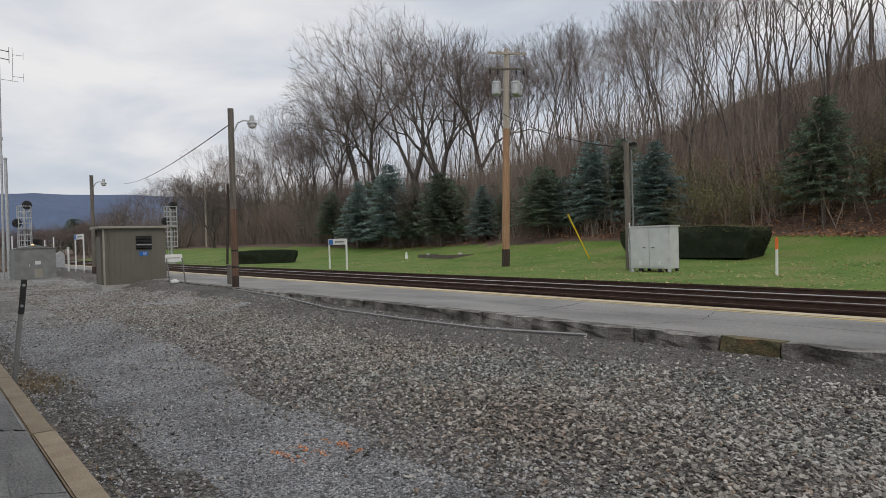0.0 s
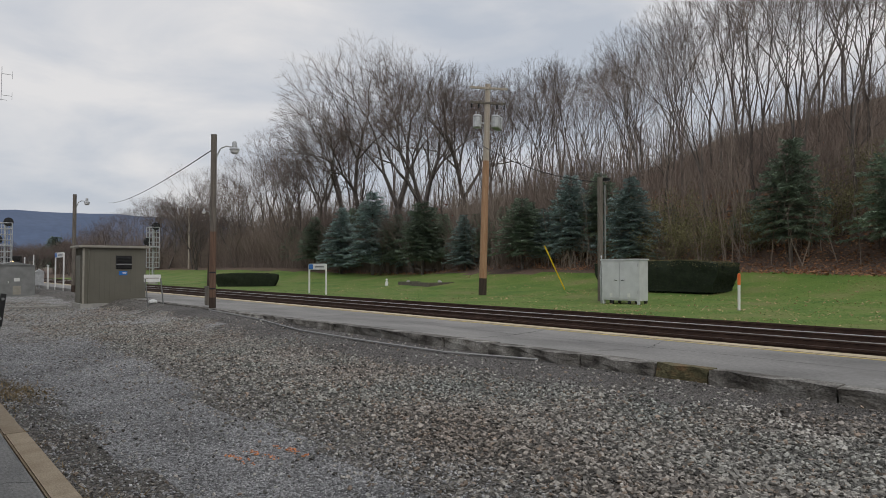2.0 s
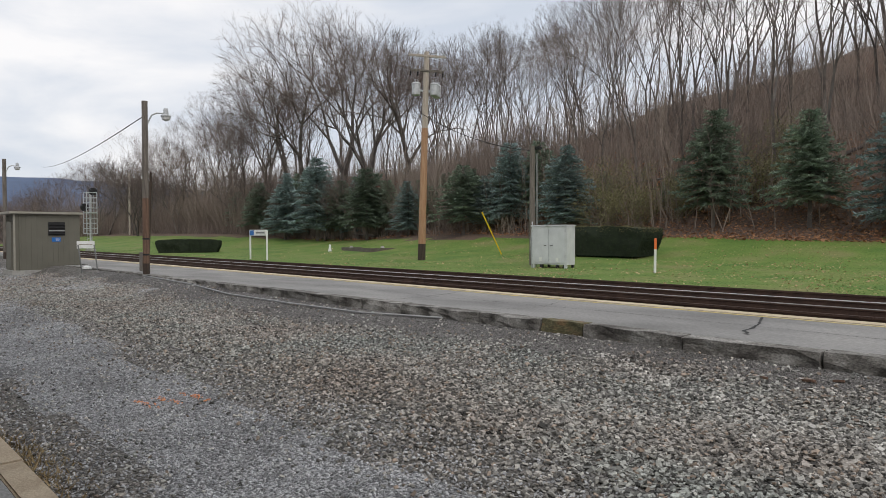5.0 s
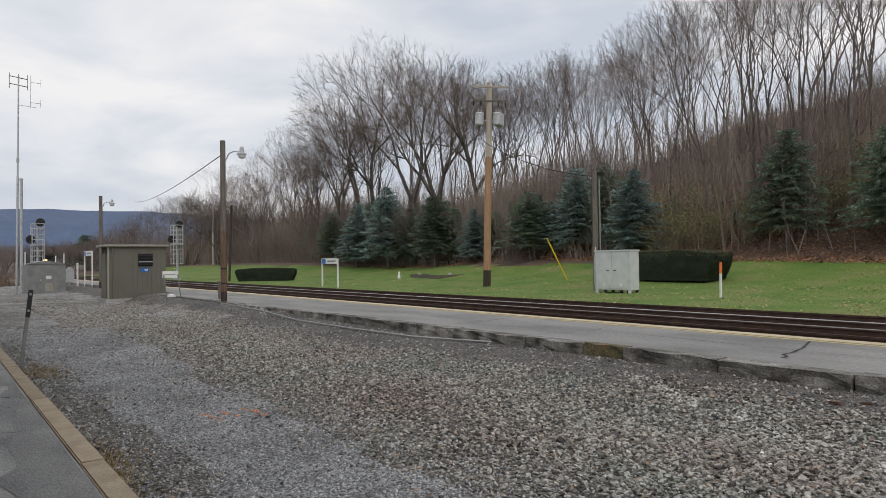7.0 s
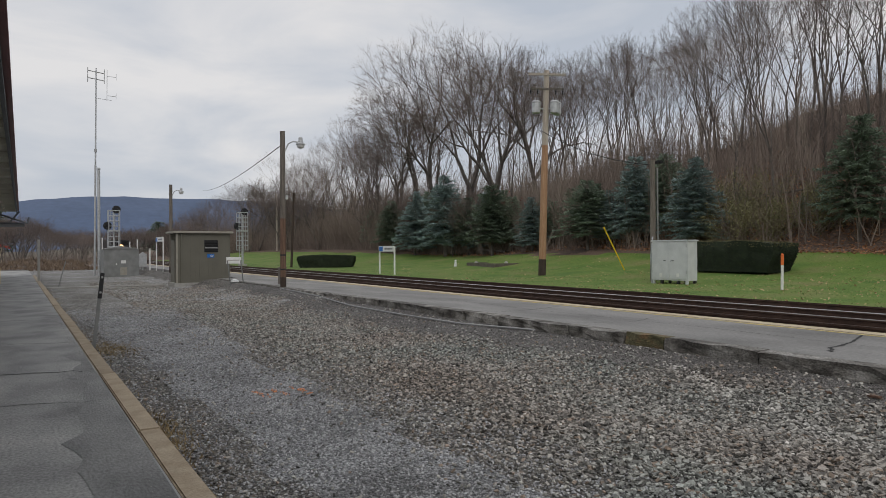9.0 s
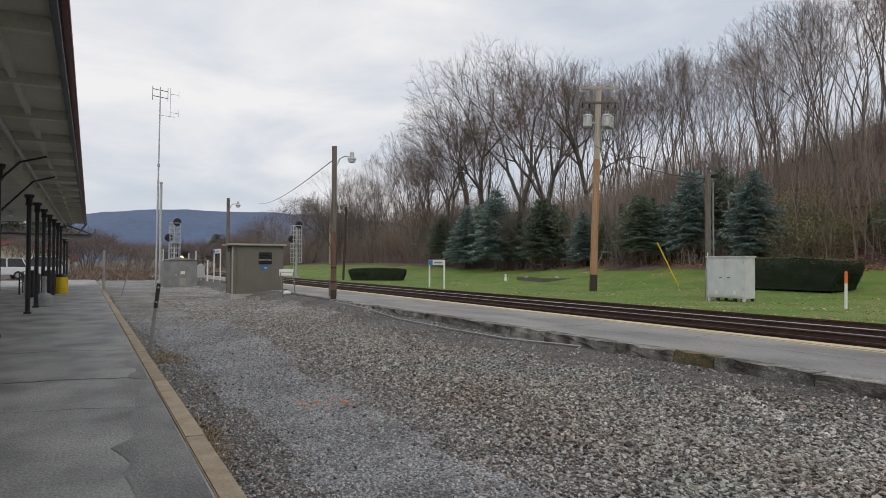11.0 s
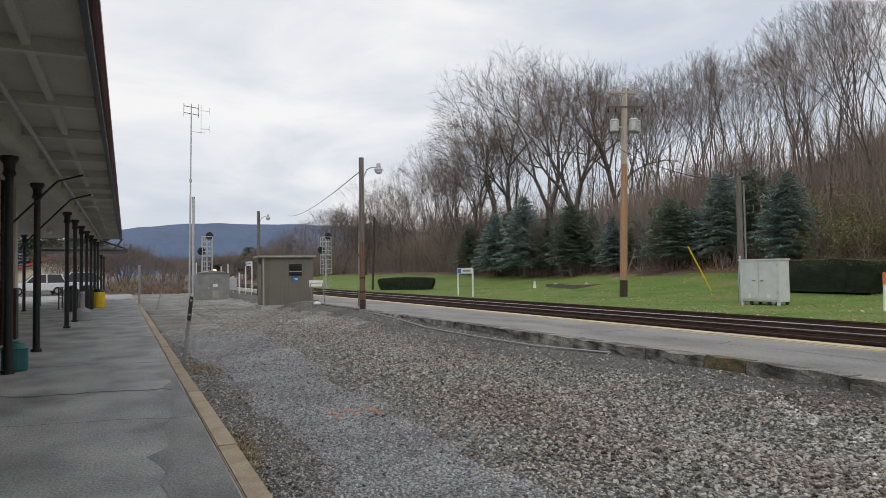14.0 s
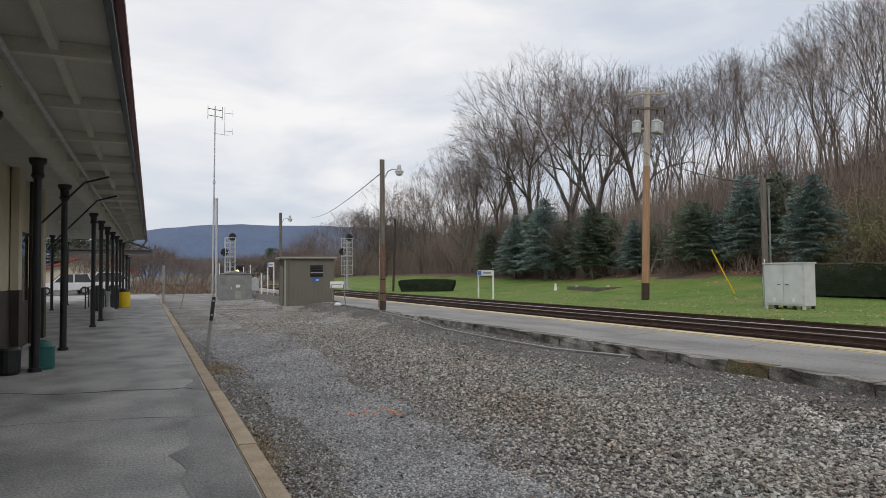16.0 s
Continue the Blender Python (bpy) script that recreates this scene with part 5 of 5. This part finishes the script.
def leaning_board():
    ob = thing("notice_board", 7.62, 26.95, 0.0, "small white notice board on two slanted legs", "notice board")
    for x in (0.0, 0.5):
        part("leg", tube([(x + 0.14, 0.2, -0.1), (x, 0.07, 1.1)], 0.022, 8), "grey_metal", ob)
    b = part("board", block(-0.04, 0.0, 0.98, 0.52, 0.03, 1.24, 0.006), "white_paint", ob)
    part("lettering", block(0.02, -0.004, 1.1, 0.45, 0.0, 1.13), "hut_trim", b, "faded illegible lettering")
    b.rotation_euler.x = radians(-6)
    ob.rotation_euler.z = radians(-12)


leaning_board()
lump = part("pale_rock", turned([(0.1, 0), (0.17, 0.05), (0.14, 0.12), (0.04, 0.16)], 9), "white_paint")
tagged(lump, "small pale rock on the gravel", "rock")
lump.matrix_basis = pose(8.15, 27.9, gravel_height(8.1, 27.9) - 0.01)
bin_ob = thing("trash_bin", 9.15, 25.0, 0.2, "square brown trash bin on the island platform", "trash bin")
part("body", block(-0.12, -0.14, 0, 0.12, 0.14, 0.6, 0.02), "brown_bin", bin_ob)
part("lid", block(-0.14, -0.16, 0.6, 0.14, 0.16, 0.65, 0.015), "brown_bin", bin_ob)
barrel = thing("barrel", -0.28, 36.4, 0, "bright yellow plastic barrel with a black liner", "barrel")
barrel.scale.z = 0.86
part("body", turned([(0.27, 0), (0.3, 0.05), (0.3, 0.3), (0.31, 0.32), (0.3, 0.34), (0.3, 0.6), (0.31, 0.62), (0.3, 0.64), (0.3, 0.88), (0.27, 0.9)], 20), "yellow", barrel)
part("liner", turned([(0.29, 0.88), (0.24, 1.0), (0.16, 1.06)], 14), "dark_metal", barrel, "black bag liner")
ash = thing("ash_stand", -0.48, 26.2, 0, "grey plastic ash stand with a tall neck", "ash bin")
part("body", turned([(0.25, 0), (0.27, 0.04), (0.27, 0.3), (0.2, 0.4), (0.08, 0.46)], 20), "grey_plastic", ash)
part("neck", turned([(0.07, 0.44), (0.06, 0.9), (0.08, 0.92), (0.07, 1.0)], 14), "grey_plastic", ash)
for dx, mat, lab in ((-0.02, "teal", "teal plastic ash stand beside a column"),):
    t = thing("ash_stand", -0.83, 12.85, 0, lab, "ash bin")
    t.scale = (0.7, 0.7, 0.95)
    part("body", turned([(0.25, 0), (0.27, 0.04), (0.27, 0.36), (0.29, 0.38), (0.2, 0.45), (0.05, 0.5)], 20), mat, t)
dark = thing("planter_tub", -1.22, 12.3, 0, "dark round tub at the foot of a column", "tub")
part("body", turned([(0.15, 0), (0.17, 0.05), (0.18, 0.38), (0.15, 0.42)], 18), "black_paint", dark)
for x, y in ((-1.25, 33.5), (-0.75, 36.0)):
    t = thing("trash_bin", x, y, 0, "dark blue-black trash can under the canopy", "trash bin", "canopy bins")
    part("body", turned([(0.24, 0), (0.28, 0.05), (0.3, 0.85)], 16), "black_paint", t)
    part("lid", turned([(0.31, 0.85), (0.3, 0.95), (0.12, 1.1)], 16), "black_paint", t)

# canopy brackets, lamps, meters
for y in (15.45, 19.0):
    b = part("brace", tube([(-1.6, y - 0.05, 2.2), (-1.55, y - 0.05, 2.3), (-0.55, y - 0.05, 3.42), (-0.1, y - 0.05, 3.56)], 0.022, 6), "black_paint", canopy, "slim black iron brace")
for y in (44.0,):
    for xa, za, xb, zb in ((0.5, 3.7, 0.05, 3.1), (-0.6, 3.6, 0.9, 3.05), (0.9, 3.05, 0.95, 3.4)):
        part("end_bracket", tube([(xa, y, za), (xb, y, zb)], 0.05, 6), "fascia", canopy)
part("lower_canopy", block(-4.0, 44.2, 3.0, 0.75, 49, 3.1, 0.02), "fascia", canopy, "lower grey canopy section beyond the end")
for y in (46, 50):
    lc = column(y)
    lc.scale.z = 0.83
meter = thing("junction_box", -1.74, 12.6, 1.55, "dark metal junction box on the station wall", "junction box")
part("body", block(0, -0.2, 0, 0.16, 0.2, 0.42, 0.01), "dark_metal", meter)
part("conduit", tube([(0.06, 0, 0.42), (0.06, 0, 2.1)], 0.02, 8), "dark_metal", meter)
pipe = tagged(part("downpipe", tube([(-1.68, 17.9, 0), (-1.68, 17.9, 3.7)], 0.05, 10), "wall_base"), "dark brown downpipe on the station wall", "downpipe")
for y in (6.8, 13.2, 17.2):
    d = tagged(part("door_frame", block(-1.775, y - 0.6, 0, -1.73, y + 0.6, 2.5), "wall_base"), "dark doorway frame in the station wall", "door", kind="structure")
    part("pane", block(-1.728, y - 0.5, 1.0, -1.72, y + 0.5, 2.4), "glass", d)
for y in (24.0, 30.0, 36.0):
    l = thing("tube_lamp", -2.3, y, 3.55, "unlit white tube lamp under the canopy", "lamp", "canopy lamps")
    part("housing", block(-0.08, -0.6, 0.05, 0.08, 0.6, 0.16, 0.01), "white_paint", l)
    part("lens", block(-0.06, -0.58, 0.0, 0.06, 0.58, 0.05, 0.015), "lamp_lens", l)


# ---- signals, mast and signal cabinet ----
def signal(x, y, z, height, label):
    ob = thing("railway_signal", x, y, z, label, "railway signal", "railway signals")
    part("base", block(-0.35, -0.35, -0.3, 0.35, 0.35, 0.2, 0.02), "concrete", ob)
    part("mast", tube([(0, 0, 0.2), (0, 0, height)], 0.08, 10), "galvanised", ob)
    low = 0.3
    for dx in (-0.42, 0.42):
        for dy in (-0.42, 0.42):
            part("cage_upright", tube([(dx, dy, height * low), (dx, dy, height)], 0.035, 6), "galvanised", ob)
    n = 9
    for k in range(n):
        zz = height * low + (height * (1 - low)) * k / (n - 1)
        hoop = joined(*[tube([a, b], 0.032, 5) for a, b in zip(((-0.42, -0.42, zz), (0.42, -0.42, zz), (0.42, 0.42, zz), (-0.42, 0.42, zz)), ((0.42, -0.42, zz), (0.42, 0.42, zz), (-0.42, 0.42, zz), (-0.42, -0.42, zz)))])
        part("cage_hoop", hoop, "galvanised", ob)
    part("platform_plate", block(-0.45, -0.45, height * 0.66, 0.45, 0.45, height * 0.66 + 0.05), "galvanised", ob)
    ladder = part("ladder", joined(tube([(-0.2, 0.25, 0.2), (-0.2, 0.25, height)], 0.025, 5), tube([(0.2, 0.25, 0.2), (0.2, 0.25, height)], 0.025, 5)), "galvanised", ob)
    for k in range(14):
        zz = 0.4 + k * (height - 0.6) / 13
        part("rung", tube([(-0.2, 0.25, zz), (0.2, 0.25, zz)], 0.015, 5), "galvanised", ladder)
    for dx, zz in ((0.2, height + 0.1), (-0.5, height - 1.3)):
        h = part("signal_head", tube([(dx, -0.15, zz), (dx, -0.09, zz)], 0.34, 20), "dark_metal", ob, "round black signal head")
        for a in range(3):
            part("hood", tube([(dx + 0.2 * math.cos(a * 2.1 + 0.5), -0.15, zz + 0.2 * math.sin(a * 2.1 + 0.5)), (dx + 0.2 * math.cos(a * 2.1 + 0.5), -0.4, zz + 0.2 * math.sin(a * 2.1 + 0.5))], 0.1, 10), "dark_metal", h)
    return ob


signal(7.7, 64, -0.1, 5.05, "galvanised railway signal mast with cage and black round heads")
signal(18.95, 65, 0.0, 5.1, "galvanised railway signal mast with cage and black round heads")


def radio_mast():
    ob = thing("radio_mast", 5.05, 50.6, -0.15, "tall thin grey radio mast with folded dipole antennas", "radio mast")
    part("tube", tube([(0, 0, -0.2), (0, 0, 7.6), (0, 0, 7.65), (0, 0, 14.2)], [0.065, 0.065, 0.05, 0.04], 10), "galvanised", ob)
    part("collar", tube([(0, 0, 8.55), (0, 0, 8.75)], 0.09, 10), "galvanised", ob)
    ant = part("antenna", tube([(0, 0, 14.2), (0, 0, 14.35)], 0.05, 8), "galvanised", ob)
    for z in (13.6, 14.1):
        part("boom", tube([(-0.75, 0, z + 0.05), (0.75, 0, z - 0.05)], 0.03, 6), "grey_metal", ant)
    for x in (-0.75, 0.75):
        part("dipole", tube([(x, 0, 13.35), (x, 0, 14.35)], 0.03, 6), "grey_metal", ant)
    side = part("side_antenna", tube([(0.95, 0, 12.2), (0.95, 0, 14.35)], 0.022, 6), "galvanised", ob)
    for z in (12.55, 13.9):
        part("boom", tube([(0.95, 0, z), (1.75, 0, z)], 0.016, 6), "galvanised", side)
        part("dipole", tube([(1.75, 0, z - 0.25), (1.75, 0, z + 0.25)], 0.016, 6), "galvanised", side)
    part("stay", tube([(0, 0, 12.3), (0.95, 0, 12.25)], 0.016, 6), "galvanised", ob)
    ant.scale.x = 0.66
    side.scale.x = 0.7
    ob.rotation_euler.y = radians(0.6)
    ob.scale.z = 0.967
    m2 = thing("steel_post", 5.3, 50.4, -0.15, "grey steel post standing beside the radio mast", "post")
    part("shaft", tube([(0, 0, -0.2), (0, 0, 7.1)], 0.09, 12), "galvanised", m2)
    part("cap", turned([(0.11, 7.1), (0.11, 7.18), (0.05, 7.22)], 12), "galvanised", m2)


radio_mast()


def signal_cabinet():
    ob = thing("signal_cabinet", 5.3, 47.6, -0.4, "grey metal signal equipment cabinet with a shallow gabled roof", "cabinet", "", 0)
    part("body", block(0, 0, 0.15, 2.05, 1.9, 2.02, 0.015), "grey_metal", ob)
    roof = shape(([(-0.04, -0.06, 2.02), (2.09, -0.06, 2.02), (1.02, -0.06, 2.22), (-0.04, 1.96, 2.02), (2.09, 1.96, 2.02), (1.02, 1.96, 2.22)], [(0, 1, 2), (5, 4, 3), (0, 2, 5, 3), (2, 1, 4, 5), (1, 0, 3, 4)]))
    part("roof", roof, "grey_metal", ob)
    d = part("door", block(0.55, -0.02, 0.2, 1.65, 0, 1.95, 0.006), "grey_metal", ob)
    part("notice", block(0.95, -0.03, 0.35, 1.35, -0.02, 0.85), "hut_trim", d, "pale notice with illegible writing")
    part("plate", block(1.0, -0.03, 1.1, 1.28, -0.02, 1.3), "white_paint", d)
    part("handle", tube([(0.72, -0.06, 1.0), (0.72, -0.06, 1.12)], 0.02, 6), "white_paint", d)
    for x in (0.1, 0.7, 1.3, 1.75):
        part("foot", block(x, 0.05, -0.1, x + 0.25, 1.9, 0.15), "dark_metal", ob)
    for x, z in ((-0.05, 2.75), (2.0, 2.65), (1.55, 2.5)):
        part("aerial", tube([(x, 0.3, 2.0), (x, 0.3, z)], 0.035, 8), "white_paint", ob)
    return ob


signal_cabinet()
tele = thing("telephone_box", 8.3, 52.5, -0.15, "small pale trackside telephone box", "telephone box")
part("post", tube([(0, 0, -0.1), (0, 0, 0.5)], 0.05, 8), "galvanised", tele)
part("body", block(-0.25, -0.2, 0.5, 0.25, 0.2, 1.35, 0.03), "galvanised", tele)
part("hood", shape(([(-0.28, -0.23, 1.35), (0.28, -0.23, 1.35), (0, -0.23, 1.55), (-0.28, 0.23, 1.35), (0.28, 0.23, 1.35), (0, 0.23, 1.55)], [(0, 1, 2), (5, 4, 3), (0, 2, 5, 3), (2, 1, 4, 5), (1, 0, 3, 4)])), "galvanised", tele)
wp = thing("white_post", 8.25, 49.2, -0.15, "white painted marker post beside the cabinet", "post")
part("shaft", block(-0.05, -0.05, -0.1, 0.05, 0.05, 1.75, 0.01), "white_paint", wp)
part("cap", block(-0.06, -0.06, 1.75, 0.06, 0.06, 1.8), "white_paint", wp)

bed = thing("flower_bed", 28.2, 37.0, ground_height(29, 38) - 0.02, "low timber-edged flower bed with bare soil", "flower bed", "", -8)
for x0, y0, x1, y1 in ((-0.1, 0, 0, 4.2), (3.0, 0, 3.1, 4.2), (0, 0, 3, 0.1), (0, 4.1, 3, 4.2)):
    part("timber", block(x0, y0, -0.1, x1, y1, 0.2, 0.015), "timber", bed)
part("soil", block(0, 0.1, -0.1, 3, 4.1, 0.12), "ballast_bed", bed, "bare brown soil")
for x, y in ((1.2, 0.6), (0.4, 3.6), (2.0, 2.0)):
    part("stone", turned([(0.1, 0.1), (0.15, 0.2), (0.08, 0.3)], 8, x, y), "concrete", bed)


# ---- parked cars and the far building ----
def car(x, y, turn, mat, label, tall=1.75, name="parked_car"):
    ob = thing(name, x, y, 0.0, label, "car", "parked cars", turn)
    L, W = 4.6, 1.85
    lower = [(0, 0.35), (0, 0.85), (0.15, 0.98), (1.3, 1.05), (L - 0.1, 1.02), (L, 0.9), (L, 0.35)]
    k = len(lower)
    v = [(a, yy, b) for yy in (0.0, W) for a, b in lower]
    f = [tuple(range(k))[::-1], tuple(range(k, 2 * k))] + [(i, (i + 1) % k, k + (i + 1) % k, k + i) for i in range(k)]
    bm = shape((v, f))
    bmesh.ops.recalc_face_normals(bm, faces=bm.faces[:])
    bmesh.ops.bevel(bm, geom=bm.edges[:], offset=0.06, segments=2, affect="EDGES")
    part("body", bm, mat, ob)
    v = [(1.25, 0.06, 1.0), (2.0, 0.2, tall), (4.1, 0.2, tall), (4.5, 0.06, 1.0), (1.25, W - 0.06, 1.0), (2.0, W - 0.2, tall), (4.1, W - 0.2, tall), (4.5, W - 0.06, 1.0)]
    cab = shape((v, [(0, 1, 2, 3), (7, 6, 5, 4), (1, 5, 6, 2), (0, 4, 5, 1), (3, 2, 6, 7), (0, 3, 7, 4)]))
    bmesh.ops.recalc_face_normals(cab, faces=cab.faces[:])
    part("cabin", cab, "glass", ob, "dark glazed cabin")
    part("roof", block(1.98, 0.18, tall - 0.02, 4.12, W - 0.18, tall + 0.05, 0.02), mat, ob)
    for xx in (1.3, 2.95, 4.4):
        for s in (0, 1):
            yy = 0.04 + s * (W - 0.12)
            top = min(max(xx, 2.05), 4.05)
            part("pillar", tube([(xx, yy + 0.02, 1.0), (top, 0.19 + s * (W - 0.38), tall)], 0.05, 6), mat, ob)
    for xx in (0.85, 3.75):
        for yy in (-0.01, W - 0.21):
            wheel = part("wheel", tube([(xx, yy, 0.34), (xx, yy + 0.22, 0.34)], 0.34, 20), "rubber", ob)
            part("rim", tube([(xx, yy - 0.012, 0.34), (xx, yy + 0.232, 0.34)], 0.2, 16), "car_silver", wheel)
    for yy in (0.2, W - 0.5):
        part("headlight", block(-0.02, yy, 0.72, 0.05, yy + 0.3, 0.86, 0.02), "lamp_lens", ob)
    return ob


car(-7.9, 66, 12, "car_white", "white parked sport utility car beyond the canopy")
car(-5.5, 71, 6, "car_white", "white parked pickup-size car beyond the canopy", 1.9)
car(-5.4, 84, 3, "car_silver", "silver parked car beyond the canopy", 1.5)
rail_ob = thing("hand_rail", -1.9, 36.0, 0, "dark metal hand rail beside the parking area", "railing")
for y in range(0, 13, 2):
    part("post", tube([(0, y, 0), (0, y, 1.0)], 0.03, 8), "dark_metal", rail_ob)
for z in (0.5, 1.0):
    part("bar", tube([(0, 0, z), (0, 12, z)], 0.025, 8), "dark_metal", rail_ob)

far_house = thing("gabled_building", -13.2, 108, -0.9, "cream building with a red gabled roof", "building")
part("wall", shape(([(0, 0, 0), (7.0, 0, 0), (7.0, 0, 2.2), (3.2, 0, 3.7), (0, 0, 2.3), (0, 8, 0), (7.0, 8, 0), (7.0, 8, 2.2), (3.2, 8, 3.7), (0, 8, 2.3)], [(0, 1, 2, 3, 4), (9, 8, 7, 6, 5), (1, 6, 7, 2), (5, 0, 4, 9)])), "wall_cream", far_house)
for a, b in (((-0.4, 2.15), (3.2, 3.78)), ((3.2, 3.78), (7.5, 2.05))):
    v = [(a[0], -0.4, a[1]), (b[0], -0.4, b[1]), (b[0], 8.4, b[1]), (a[0], 8.4, a[1]), (a[0], -0.4, a[1] + 0.22), (b[0], -0.4, b[1] + 0.22), (b[0], 8.4, b[1] + 0.22), (a[0], 8.4, a[1] + 0.22)]
    part("roof", shape((v, [(3, 2, 1, 0), (4, 5, 6, 7), (0, 1, 5, 4), (1, 2, 6, 5), (2, 3, 7, 6), (3, 0, 4, 7)])), "red_roof", far_house)
far_house.scale = (1.75, 1.5, 1.35)
part("garage_door", block(1.8, -0.04, 0, 4.8, -0.005, 1.9), "wall_base", far_house)

wood_scrap = tagged(new("rotten_timber"), "dark rotten timber scraps lying in the gravel", "timber")
for k, (x, y, ln, a) in enumerate(((7.75, 3.5, 0.2, 70), (7.62, 3.85, 0.12, 40), (7.9, 3.25, 0.1, 95))):
    c = part("scrap", block(-ln / 2, -0.022, -0.012, ln / 2, 0.022, 0.012, 0.003), "pole_brown", wood_scrap)
    c.matrix_basis = pose(x, y, gravel_height(x, y) + 0.015, 4 * k, 6, a)

# grit and crumbs on the asphalt
grit = []
for _ in range(1300):
    y = 3.5 + 14 * g.random() ** 1.5
    x = 1.44 - abs(g.normal(0, 0.07)) if g.random() < 0.9 else g.uniform(-1.6, 1.4)
    s = g.uniform(0.003, 0.006)
    grit.append((x, y, s * 0.3, s))
strewn(grit, "loose_grit", "stone", "small loose grit strewn over the asphalt platform")
for pts, z in (([(8.5, 2.4), (9.6, 2.6), (10.9, 2.5)], 0.204), ([(8.6, 8.9), (9.9, 8.4), (11.0, 8.8)], 0.204), ([(9.9, 3.0), (10.1, 7.0), (9.9, 11.0), (10.05, 15.0)], 0.204), ([(8.5, 14.2), (10.9, 14.6)], 0.204), ([(8.5, 21.0), (10.9, 20.7)], 0.204), ([(8.5, 25.5), (10.9, 25.2)], 0.204)):
    crack(pts, 0.008, z, "", island)

patch_v = []
for k in range(40):
    y = 1.0 + 10.0 * k / 39
    x = 0.95 + 0.25 * bumpy(0, y, 0.9, 3) + 0.16 * bumpy(0, y, 0.3, 5) + 0.3 * smoothstep(4.5, 9.5, y)
    patch_v += [(x, y, 0.004), (1.45, y, 0.004)]
me = bpy.data.meshes.new("asphalt_patch")
me.from_pydata(patch_v, [], [(2 * k, 2 * k + 1, 2 * k + 3, 2 * k + 2) for k in range(39)])
me.materials.append(M["patch"])
c = new("asphalt_patch", me)
c.parent = pavement
figure = thing("garden_marker", 28.0, 41.6, ground_height(28, 41.6), "small white garden marker beside the flower bed", "marker")
part("body", turned([(0.12, 0), (0.1, 0.2), (0.06, 0.36), (0.09, 0.42), (0.03, 0.5)], 10), "white_paint", figure)


# ---- locomotive standing far down the line ----
def locomotive():
    ob = thing("locomotive", 14.15, 113, 0.2, "dark diesel locomotive with a lit headlight far down the track", "locomotive")
    part("body", block(-1.45, 1.8, 0.9, 1.45, 16, 3.0, 0.12), "dark_metal", ob)
    part("nose", block(-1.2, 0, 0.9, 1.2, 1.85, 2.2, 0.15), "dark_metal", ob)
    part("frame", block(-1.5, -0.3, 0.45, 1.5, 16.2, 0.9, 0.05), "grey_metal", ob)
    for x in (-0.75, 0.75):
        part("window", block(x - 0.45, 1.76, 2.3, x + 0.45, 1.81, 2.8, 0.03), "glass", ob)
        part("wheel", tube([(x - 0.07, 1.6, 0.45), (x + 0.07, 1.6, 0.45)], 0.45, 18), "rust_rail", ob)
        part("hand_rail", tube([(x * 1.8, -0.2, 0.9), (x * 1.8, -0.2, 1.9), (x * 1.8, 1.7, 1.9)], 0.03, 6), "galvanised", ob)
    part("headlight", tube([(0, -0.06, 1.98), (0, 0.02, 1.98)], 0.3, 16), "headlight", ob, "warm lit headlight")


glow = bpy.data.materials.new("lit_headlight")
glow.use_nodes = True
glow_shader = glow.node_tree.nodes["Principled BSDF"]
glow_shader.inputs["Emission Color"].default_value = (1.0, 0.55, 0.16, 1)
glow_shader.inputs["Emission Strength"].default_value = 2.4
M["headlight"] = glow
locomotive()
